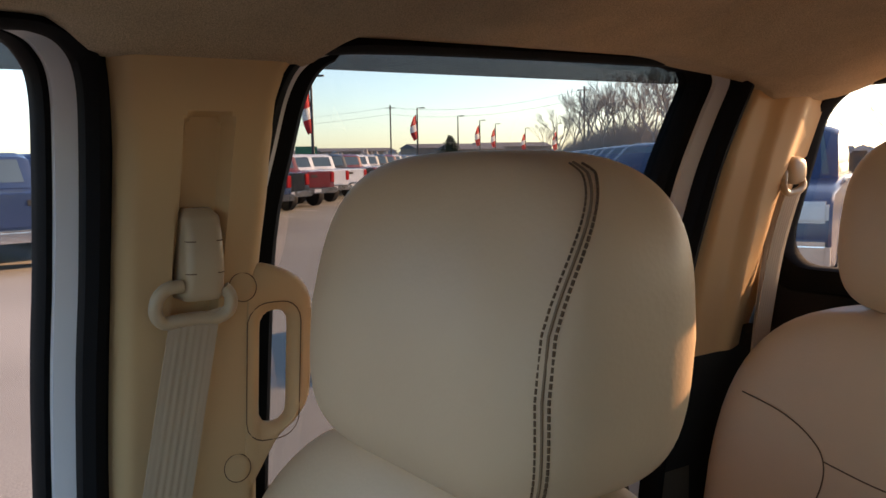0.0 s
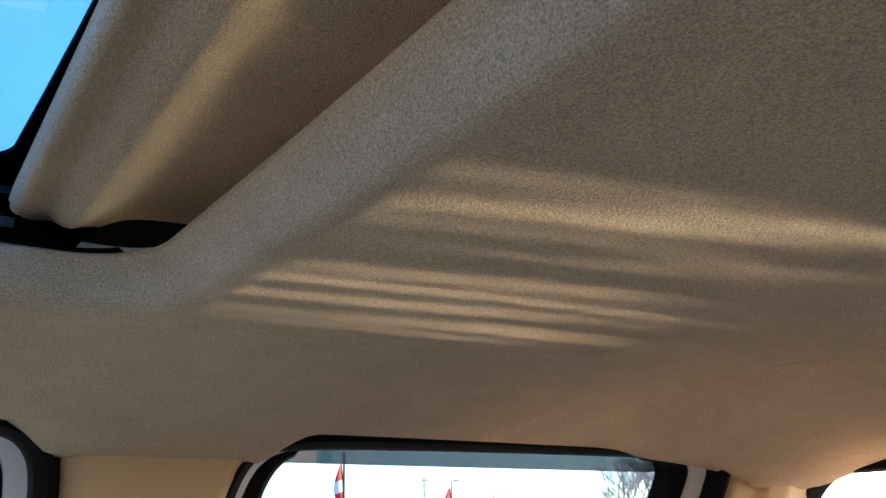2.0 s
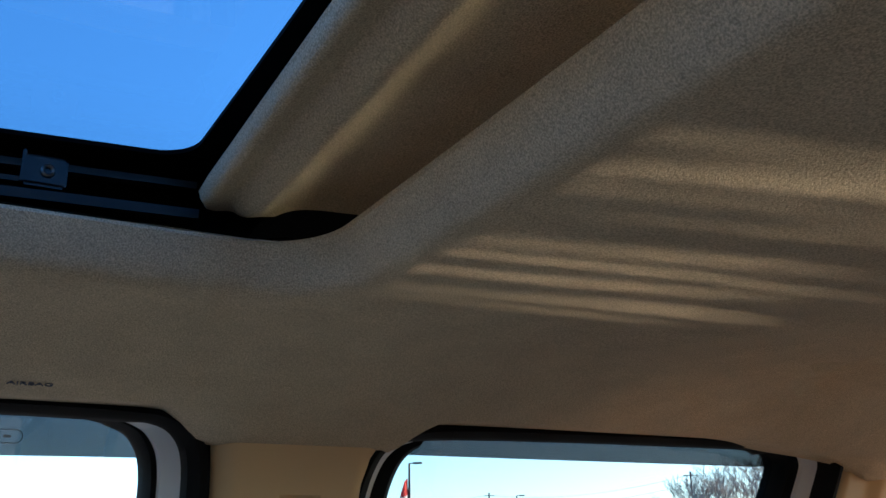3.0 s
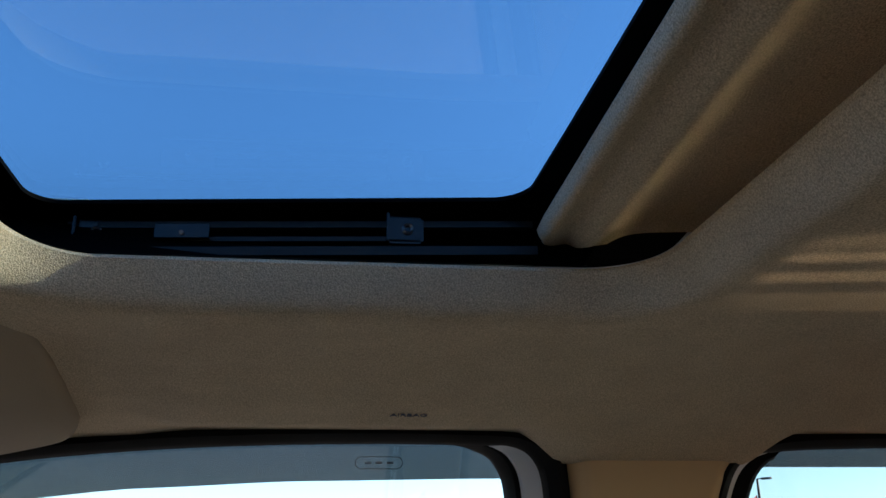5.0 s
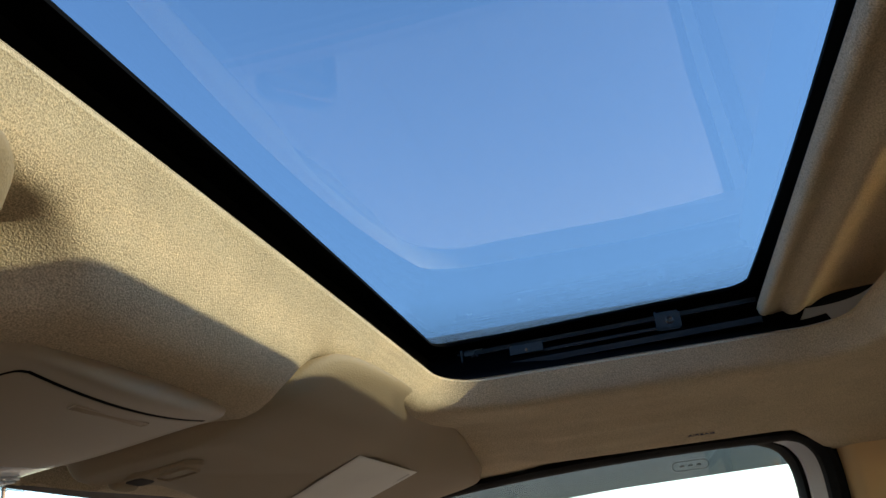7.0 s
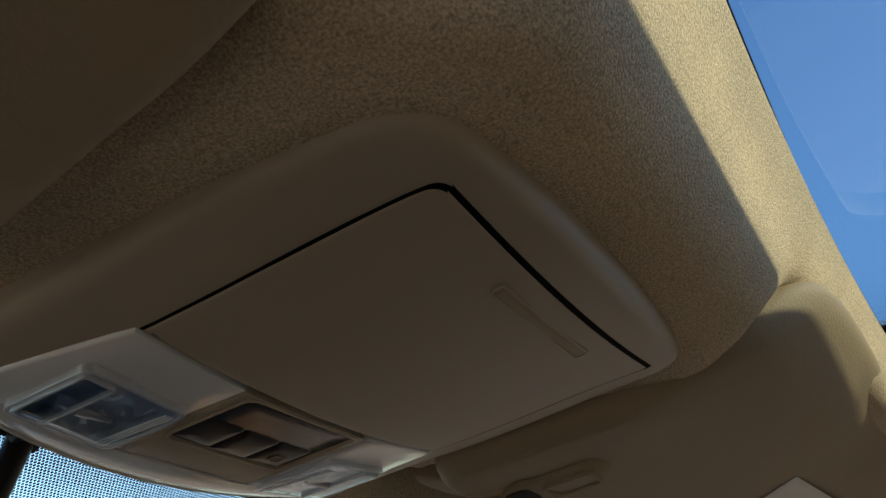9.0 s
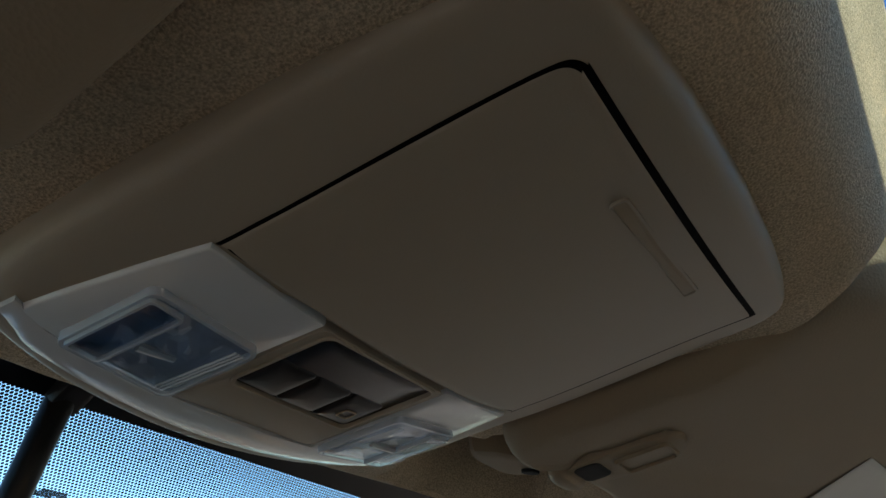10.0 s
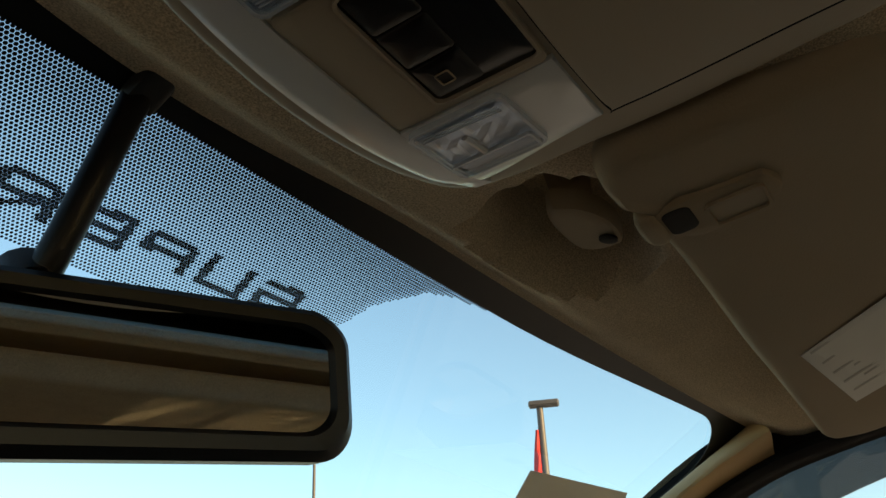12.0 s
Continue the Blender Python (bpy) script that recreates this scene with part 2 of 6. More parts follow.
def plate(loop, f, t, edge=0.002):
    """A plate from a 2D loop; f(u, v, w) maps to space, w from 0 (face) to t (back); rounded face edge."""
    cx = sum(p[0] for p in loop) / len(loop)
    cy = sum(p[1] for p in loop) / len(loop)
    ext = max(max(abs(p[0] - cx) for p in loop), max(abs(p[1] - cy) for p in loop))

    def ring(k, w):
        s = 1 - k / ext
        return [f(cx + (u - cx) * s, cy + (v - cy) * s, w) for u, v in loop]
    rings = [ring(0, t), ring(0, edge), ring(edge * 0.3, edge * 0.3), ring(edge, 0)]
    for q in (0.35, 0.7):
        rings.append([f(cx + (u - cx) * (1 - q) * (1 - edge / ext), cy + (v - cy) * (1 - q) * (1 - edge / ext), 0) for u, v in loop])
    return loft(rings)


def frame_ring(outer, inner, f, t, edge=0.002):
    """A plate with a hole; outer and inner loops have equally many points."""
    def lerp(a, b, k):
        return (a[0] + (b[0] - a[0]) * k, a[1] + (b[1] - a[1]) * k)
    prof = ((0, t), (0, edge), (0.08, 0), (0.92, 0), (1, edge), (1, t))
    rings = [[f(*lerp(a, b, k), w) for a, b in zip(outer, inner)] for k, w in prof]
    return torus_loft(rings)


def box(bm, x0, x1, y0, y1, z0, z1, bevel=0.0, seg=2):
    m = Matrix.Translation(((x0 + x1) / 2, (y0 + y1) / 2, (z0 + z1) / 2)) @ Matrix.Diagonal((x1 - x0, y1 - y0, z1 - z0, 1))
    r = bmesh.ops.create_cube(bm, size=1, matrix=m)
    if bevel:
        es = {e for v in r["verts"] for e in v.link_edges}
        bmesh.ops.bevel(bm, geom=list(es), offset=bevel, segments=seg, affect="EDGES", clamp_overlap=True)
    return bm


def box_bm(*a, **k):
    return box(bmesh.new(), *a, **k)


def tube(pts, r, n=10, taper=None, flat=1.0):
    """A round bar along points."""
    pts = [Vector(p) for p in pts]
    rings = []
    side = None
    for i, p in enumerate(pts):
        d = (pts[min(i + 1, len(pts) - 1)] - pts[max(i - 1, 0)]).normalized()
        if side is None:
            side = d.cross(Vector((0.123, 0.31, 0.94)))
            if side.length < 0.1:
                side = d.cross(Vector((1, 0, 0)))
        side = (side - d * side.dot(d)).normalized()
        up = d.cross(side)
        rad = r if taper is None else taper[i]
        rings.append([p + side * rad * math.cos(2 * math.pi * j / n) + up * rad * flat * math.sin(2 * math.pi * j / n) for j in range(n)])
    return loft(rings)


def disc_bm(c, axis, r, t, n=20, edge=0.15):
    """A short round plug with a rounded rim."""
    c, axis = Vector(c), Vector(axis).normalized()
    u = axis.orthogonal().normalized()
    v = axis.cross(u)
    rings = []
    for rad, h in ((r, 0), (r, t * (1 - edge)), (r * (1 - edge * 0.5), t), (r * 0.5, t * 1.02)):
        rings.append([c + axis * h + u * rad * math.cos(2 * math.pi * j / n) + v * rad * math.sin(2 * math.pi * j / n) for j in range(n)])
    return loft(rings)


def curve_at(table, x):
    """Smooth value between (x, value) rows."""
    if x <= table[0][0]:
        return table[0][1]
    for (a, p), (b, q) in zip(table, table[1:]):
        if x <= b:
            k = (x - a) / (b - a)
            return p + (q - p) * (k * k * (3 - 2 * k) * 0.5 + k * 0.5)
    return table[-1][1]


def sstep(a, b, x):
    k = min(1, max(0, (x - a) / (b - a)))
    return k * k * (3 - 2 * k)


def smooth_line(pts, per=8):
    """Catmull-Rom through points of any dimension."""
    out = []
    P = [pts[0]] + list(pts) + [pts[-1]]
    for i in range(1, len(P) - 2):
        for s in range(per):
            t = s / per
            out.append(tuple(0.5 * (2 * b + (c - a) * t + (2 * a - 5 * b + 4 * c - d) * t * t + (3 * b - a - 3 * c + d) * t ** 3)
                             for a, b, c, d in zip(P[i - 1], P[i], P[i + 1], P[i + 2])))
    out.append(tuple(pts[-1]))
    return out


# ---- the cab: shape of the roof lining ----
OPEN = (0.0, 0.1605, 0.4085, 0.1915, 0.050, 0.045)     # sunroof opening: centre x, y, half sizes, rear and front corner
RIM = [(0, 0.029), (0.003, 0.0225), (0.006, 0.0155), (0.009, 0.0095), (0.012, 0.0052), (0.016, 0.0022), (0.021, 0.0006), (0.028, 0.0)]
SIDE = [(0, 0), (0.30, 0.0), (0.42, 0.001), (0.455, 0.001), (0.49, 0.003), (0.53, 0.009), (0.565, 0.018), (0.60, 0.028), (0.64, 0.037), (0.67, 0.041), (0.71, 0.045)]
HUMP = [(0.28, 1.875), (0.372, 1.874), (0.378, 1.8705), (0.384, 1.8635), (0.390, 1.8535), (0.396, 1.8430), (0.405, 1.8325), (0.416, 1.8265), (0.43, 1.8235), (0.45, 1.8225), (0.50, 1.8205), (0.56, 1.817), (0.62, 1.812), (0.66, 1.8085), (0.69, 1.808), (0.715, 1.814), (0.74, 1.826)]
NOOK = [(0.28, 1.866), (0.36, 1.866), (0.385, 1.8645), (0.40, 1.863), (0.44, 1.856), (0.50, 1.846), (0.56, 1.833), (0.62, 1.820), (0.66, 1.812), (0.69, 1.808), (0.715, 1.814), (0.74, 1.826)]
FLANK = [(0.28, 1.851), (0.36, 1.847), (0.44, 1.842), (0.50, 1.835), (0.56, 1.827), (0.62, 1.819), (0.66, 1.812), (0.69, 1.808), (0.715, 1.814), (0.74, 1.826)]
CAB_FRONT, CAB_REAR, CAB_SIDE = 0.730, -1.03, 0.708


def rim_bow(x, y):
    """How far the opening's rear edge bows back, or its front edge forward (negative)."""
    k = max(0.0, 1 - (x / OPEN[2]) ** 2)
    return k * (0.010 * sstep(OPEN[1], OPEN[1] - 0.12, y) - 0.021 * sstep(OPEN[1], OPEN[1] + 0.12, y))


def rim_distance(x, y):
    y += rim_bow(x, y)
    r = OPEN[4] if y < OPEN[1] else OPEN[5]
    qx, qy = abs(x - OPEN[0]) - OPEN[2] + r, abs(y - OPEN[1]) - OPEN[3] + r
    return math.hypot(max(qx, 0), max(qy, 0)) + min(max(qx, qy), 0) - r


def lining_z(x, y):
    ax = abs(x)
    z = 1.851 - curve_at(SIDE, ax)
    rear = sstep(-0.25, -1.0, y)
    z -= rear * 0.012 * (1 - sstep(0.3, 0.7, ax))
    z -= 0.014 * sstep(0.56, 0.62, ax) * sstep(-0.62, -0.80, y)
    # cross crease, behind which the lining steps up and runs on towards the rear window
    yc = -0.492 - 1.8 * max(0.0, ax - 0.30) ** 2 - y
    z += (0.034 * sstep(0.0, 0.020, yc) - 0.125 * max(0.0, yc)) * (1 - sstep(0.53, 0.63, ax))
    over = sstep(-0.045, 0.0, y) + sstep(-0.22, -0.265, y) * sstep(-0.868, -0.838, y)
    z += sstep(0.62, 0.70, ax) * (0.016 * over - 0.012 * (1 - over)) * (1 - sstep(0.45, 0.62, y))
    k = sstep(0.28, 0.335, y)
    if k > 0:
        side = 0.105 + 0.040 * sstep(0.40, 0.46, y)
        w = sstep(side, side + 0.060, ax)
        zf = curve_at(HUMP, y) * (1 - w) + (curve_at(NOOK, y) - 0.014 * sstep(0.22, 0.40, ax) * (1 - sstep(0.50, 0.60, y))) * w
        w = sstep(0.50, 0.62, ax)
        zf = zf * (1 - w) + curve_at(FLANK, y) * w
        zf -= max(0, curve_at(SIDE, ax) - 0.004) * 0.75 * (1 - sstep(0.60, 0.72, y) * 0.85)
        d = rim_distance(x, y)
        m = sstep(0.003, 0.020, d) * (1 - sstep(0.40, 0.45, ax)) + sstep(0.40, 0.45, ax)
        zf = (1.850 + 0.024 * max(0.0, 1 - (x / OPEN[2]) ** 2)) * (1 - m) + zf * m
        z = z * (1 - k) + zf * k
    # front edge, which meets the top of the windscreen
    yf = CAB_FRONT - 0.070 * (x / 0.7) ** 2 - 0.0095 * sstep(0.0, 0.2, ax)
    kf = sstep(yf - 0.038, yf, y)
    z = z * (1 - kf) + (1.8260 + 0.0050 * sstep(0.0, 0.2, ax) - 0.030 * (x / 0.7) ** 2) * kf
    # pockets in which the visors' inner clips sit
    z += 0.058 * (1 - sstep(0.66, 1.0, math.hypot((ax - 0.224) / 0.082, (y - 0.636) / 0.050)))
    d = rim_distance(x, y)
    # upright flange round the opening, with a rounded lower lip
    z += curve_at(RIM, max(0.0, d))
    return z


def rect_hit(cx, cy, dx, dy, x1, y0, y1):
    ks = []
    if abs(dx) > 1e-9:
        ks.append((x1 * (1 if dx > 0 else -1) - cx) / dx)
    if abs(dy) > 1e-9:
        ks.append(((y1 if dy > 0 else y0) - cy) / dy)
    return min(k for k in ks if k > 0)


def build_lining():
    cx, cy = OPEN[0], OPEN[1]
    inner = rr(cx, cy, OPEN[2], OPEN[3], OPEN[5], 14, OPEN[4])
    loop = []
    for a, b in zip(inner, inner[1:] + inner[:1]):
        seg = max(1, int(math.dist(a, b) / 0.009))
        loop += [(a[0] + (b[0] - a[0]) * i / seg, a[1] + (b[1] - a[1]) * i / seg) for i in range(seg)]
    loop = [(x, y - rim_bow(x, y)) for x, y in loop]
    outer = []
    for x, y in loop:
        k = rect_hit(cx, cy, x - cx, y - cy, CAB_SIDE, CAB_REAR, CAB_FRONT)
        outer.append([cx + (x - cx) * k, cy + (y - cy) * k])
    for qx in (-CAB_SIDE, CAB_SIDE):
        for qy in (CAB_REAR, CAB_FRONT):
            i = min(range(len(outer)), key=lambda i: (outer[i][0] - qx) ** 2 + (outer[i][1] - qy) ** 2)
            outer[i] = [qx, qy]
    outer = [[x, y - 0.070 * (x / 0.7) ** 2 - 0.0095 * sstep(0.0, 0.2, abs(x)) if y > CAB_FRONT - 1e-6 else y] for x, y in outer]
    limit = CAB_FRONT - 0.070 * (CAB_SIDE / 0.7) ** 2 - 0.0095
    outer = [[x, min(y, limit)] if abs(x) > CAB_SIDE - 1e-6 else [x, y] for x, y in outer]
    rings = [[(x, y, lining_z(x, y) + 0.005) for x, y in [((p[0] - cx) * 1.003 + cx, (p[1] - cy) * 1.003 + cy) for p in loop]]]
    near = [0, 0.001, 0.002, 0.003, 0.0045, 0.006, 0.0075, 0.009, 0.0105, 0.012, 0.014, 0.016, 0.0185, 0.021, 0.024, 0.028, 0.034, 0.042, 0.05, 0.058, 0.068]
    for d in near:
        ring = []
        for p, q in zip(loop, outer):
            v = Vector((q[0] - p[0], q[1] - p[1]))
            n = v.normalized() * min(d, v.length * 0.5)
            ring.append((p[0] + n.x, p[1] + n.y, lining_z(p[0] + n.x, p[1] + n.y)))
        rings.append(ring)
    steps = 96
    for s in range(1, steps + 1):
        k = s / steps
        ring = []
        for p, q in zip(loop, outer):
            v = Vector((q[0] - p[0], q[1] - p[1]))
            b = min(near[-1], v.length * 0.5) / v.length
            kk = b + (1 - b) * k
            x, y = p[0] + v.x * kk, p[1] + v.y * kk
            ring.append((x, y, lining_z(x, y)))
        rings.append(ring)
    back = [[(p[0], p[1], p[2] + 0.012) for p in rings[-1]]]
    bm = loft(rings + back, cap=False)
    return bm


tagged(part("ceiling", build_lining(), HEADLINER), "beige cloth headliner with a rolled rim round the sunroof", "headliner", kind="structure")


# ---- the cab: roof skin, floor, closing walls ----
def lean(z):
    """How far the sides lean out below the roof rail."""
    return (1.80 - z) * 0.12 if z > 1.0 else 0.096


def build_roof():
    inner = rrs(0, 0.20, 0.515, 0.255, 0.062, 8)
    outer = rrs(0, -0.15, 0.80, 0.93, 0.12, 8)

    def f(u, v, w):
        return (u, v, 1.942 + 0.02 * (1 - (u / 0.8) ** 2) * 0.6 - 0.03 * sstep(0.62, 0.80, abs(u)) + w)
    return frame_ring(outer, inner, f, 0.012, 0.003)


tagged(part("roof", build_roof(), WHITE_PAINT), "white painted steel cab roof with a sunroof cut-out", "roof", kind="structure")


def set_in(p, n, o, top, flip):
    """A door outline's point moved inwards by o at the sides and by a share of it under the roof rail."""
    y = p.x
    if flip < 0:
        w, way = 1 - sstep(-0.052, 0.050, y), 1.0
    elif y > -0.5:
        w, way = sstep(-0.300, -0.195, y), -1.0
    else:
        w, way = (1 - sstep(-0.867, -0.764, y) if p.y > 1.79 else 1.0), 1.0
    q = p + n * o * top * (1 - w)
    return Vector((q.x + way * o * w, q.y - 0.5 * o * w * (1 - w)))


def sweep(outline, section, sx=1.0, flip=1.0, squeeze=0.94):
    """Carries a section of (inset, x) points along a (y, z) outline on the cab's side."""
    pts = [Vector(p) for p in outline]
    rings = []
    for i, p in enumerate(pts):
        d = (pts[min(i + 1, len(pts) - 1)] - pts[max(i - 1, 0)]).normalized()
        n = Vector((-d.y, d.x)) * flip
        top = 1 - squeeze * sstep(0.35, 0.95, max(0, -n.y))        # the sections close up under the roof rail
        ring = []
        for o, x in section:
            if o > 0:
                q = set_in(p, n, o, top, flip)
            else:
                q = p + n * o * (0.15 + 0.85 * sstep(0.35, 0.95, max(0, -n.y)))
            ring.append((sx * (x + lean(q.y)), q.x, q.y))
        rings.append(ring)
    return loft(rings)


REAR_DOOR = smooth_line([(-0.146, 0.95), (-0.152, 1.30), (-0.156, 1.56), (-0.161, 1.65), (-0.176, 1.72), (-0.190, 1.774), (-0.210, 1.801), (-0.248, 1.815),
                         (-0.31, 1.821), (-0.50, 1.8245), (-0.70, 1.826), (-0.806, 1.826), (-0.842, 1.824), (-0.860, 1.816), (-0.867, 1.803), (-0.861, 1.786), (-0.846, 1.755),
                         (-0.819, 1.69), (-0.800, 1.62), (-0.785, 1.55), (-0.774, 1.45), (-0.766, 0.95)], 5)
FRONT_DOOR = smooth_line([(-0.038, 0.95), (-0.040, 1.45), (-0.047, 1.62), (-0.050, 1.72), (-0.049, 1.776), (-0.039, 1.802), (-0.017, 1.816), (0.015, 1.822),
                          (0.10, 1.824), (0.22, 1.8225), (0.34, 1.817), (0.46, 1.806), (0.58, 1.786), (0.68, 1.757), (0.80, 1.69), (1.00, 1.55), (1.18, 1.40), (1.26, 1.20), (1.27, 0.95)], 5)
SEAL = [(0.0, 0.700), (-0.004, 0.706), (-0.045, 0.711), (-0.045, 0.724), (0.0, 0.724), (0.014, 0.732), (0.019, 0.722), (0.017, 0.706), (0.008, 0.698)]
PAINTED = [(0.014, 0.728), (0.034, 0.736), (0.038, 0.756), (0.03, 0.77), (0.012, 0.77)]
SASH_FRONT = [(0.031, 0.742), (0.040, 0.742), (0.045, 0.752), (0.045, 0.778), (0.038, 0.778)]
SASH = [(0.031, 0.742), (0.052, 0.742), (0.060, 0.752), (0.060, 0.778), (0.038, 0.778)]


def pane_on_side(outline, inset, x, sx, flip):
    """The glass of a side window: filled outline, set in, as a thin sheet."""
    pts = [Vector(p) for p in outline]
    loop = []
    for i, p in enumerate(pts):
        d = (pts[min(i + 1, len(pts) - 1)] - pts[max(i - 1, 0)]).normalized()
        n = Vector((-d.y, d.x)) * flip
        q = set_in(p, n, inset, 1 - 0.94 * sstep(0.35, 0.95, max(0, -n.y)), flip)
        loop.append((sx * (x + lean(q.y)), q.x, q.y))
    bm = bmesh.new()
    bm.faces.new([bm.verts.new(p) for p in loop])
    bmesh.ops.triangulate(bm, faces=bm.faces)
    r = bmesh.ops.extrude_face_region(bm, geom=bm.faces[:])
    bmesh.ops.translate(bm, vec=(sx * 0.004, 0, 0), verts=[v for v in r["geom"] if isinstance(v, bmesh.types.BMVert)])
    return bm


def deflector(y0, y1, ztop, drop0, drop1, sx):
    """Smoked wind deflector along a window's upper edge."""
    rows = []
    n = 26
    for i in range(n + 1):
        k = i / n
        y = y0 + (y1 - y0) * k
        zt = curve_at(ztop, y)
        end = sstep(0, 0.05, k) * sstep(0, 0.05, 1 - k)
        dr = (drop0 + (drop1 - drop0) * k) * (0.8 + 0.2 * end)
        rows.append([(sx * (0.790 + lean(zt)), y, zt + 0.006), (sx * (0.810 + lean(zt)), y, zt - dr * 0.35), (sx * (0.823 + lean(zt)), y, zt - dr),
                     (sx * (0.820 + lean(zt)), y, zt - dr), (sx * (0.807 + lean(zt)), y, zt - dr * 0.35), (sx * (0.787 + lean(zt)), y, zt + 0.006)])
    return loft(rows)


def build_side(sx, side):
    for num, (outline, nm) in enumerate(((FRONT_DOOR, "front"), (REAR_DOOR, "rear"))):
        flip = -1.0 if num == 0 else 1.0
        door = thing(f"door_{1 + num + (0 if sx > 0 else 2)}", f"closed white {nm} truck door with black seals", "door", kind="structure", at=(sx * 0.75, outline[0][0], 1.0))
        part("seal", sweep(outline, SEAL, sx, flip, 0.45), RUBBER, door, "black rubber door seal")
        part("door_frame", sweep(outline, PAINTED, sx, flip), WHITE_PAINT, door, "white painted door frame")
        part("window_channel", sweep(outline, SASH if num else SASH_FRONT, sx, flip), RUBBER, door, "black window channel")
        y0, y1 = min(p[0] for p in outline), max(p[0] for p in outline)
        part("lower_panel", box_bm(*sorted((sx * 0.80, sx * 0.86)), y0 - 0.01, y1 + 0.01, 0.55, 1.285 if num == 0 else 1.36, bevel=0.012), PANEL, door, "brown lower door panel")
        win = thing(f"window_{1 + num + (0 if sx > 0 else 2)}", f"clear {nm} side window with a smoked wind deflector", "window", kind="structure", at=(sx * 0.77, outline[0][0], 1.2))
        pane = part("pane", pane_on_side(outline, 0.050 if num else 0.038, 0.764, sx, flip), REAR_GLASS if num else GLASS, win)
        pane.visible_shadow = num == 1
        if num == 0:
            part("deflector", deflector(-0.10, 0.70, [(-0.10, 1.834), (0.0, 1.836), (0.2, 1.834), (0.35, 1.828), (0.5, 1.815), (0.7, 1.765)], 0.043, 0.046, sx), SMOKE, win, "smoked wind deflector")
        else:
            part("deflector", deflector(-0.88, -0.195, [(-0.87, 1.850), (-0.3, 1.847), (-0.2, 1.840)], 0.044, 0.042, sx), SMOKE, win, "smoked wind deflector")
    # outer rail that closes the gap between lining and roof
    part_ = part("roof_rail" if sx > 0 else "roof_rail", loft([[(sx * x, y, z) for x, z in ((0.712, 1.825), (0.74, 1.83), (0.79, 1.835), (0.80, 1.93), (0.76, 1.952), (0.71, 1.945))]
                      for y in (-1.06, -0.6, -0.1, 0.3, 0.5, 0.62)]), WHITE_PAINT)
    tagged(part_, "white painted roof rail above the doors", "roof rail", kind="structure")


# pillars: a moulded sheet over (y, z) with relief given by a function
def moulded(ys, zs, fx, back=0.03, sx=1.0):
    rows = []
    for z in zs:
        y0, y1 = ys(z)
        row = []
        for j in range(45):
            u = j / 44
            y = y0 + (y1 - y0) * u
            row.append((sx * fx(u, y, z), y, z))
        rows.append(row)
    front = loft(rows, closed=False, cap=False)
    return front


def b_front(z):
    return curve_at([(0.9, -0.040), (1.45, -0.040), (1.62, -0.045), (1.72, -0.049), (1.80, -0.045), (1.82, -0.035)], z)


def b_rear(z):
    return curve_at([(0.9, -0.185), (1.30, -0.187), (1.50, -0.186), (1.56, -0.185), (1.61, -0.187), (1.70, -0.196), (1.76, -0.204), (1.785, -0.212), (1.80, -0.222), (1.82, -0.245)], z)


def b_relief(u, y, z, slot=True):
    x = 0.722 + lean(z)
    edge = min(u, 1 - u)
    x -= 0.030 * (1 - (1 - min(1, edge / 0.16)) ** 2.2)
    if slot:
        # recess in which the belt's height adjuster runs
        q = max(abs(y + 0.1265 + 0.087 * (z - 1.70)) - 0.0095, 0)
        zz = max(abs(z - 1.650) - 0.091, 0)
        d = math.hypot(q, zz)
        x += 0.017 * (1 - sstep(0.0085, 0.0115, d))
    return x


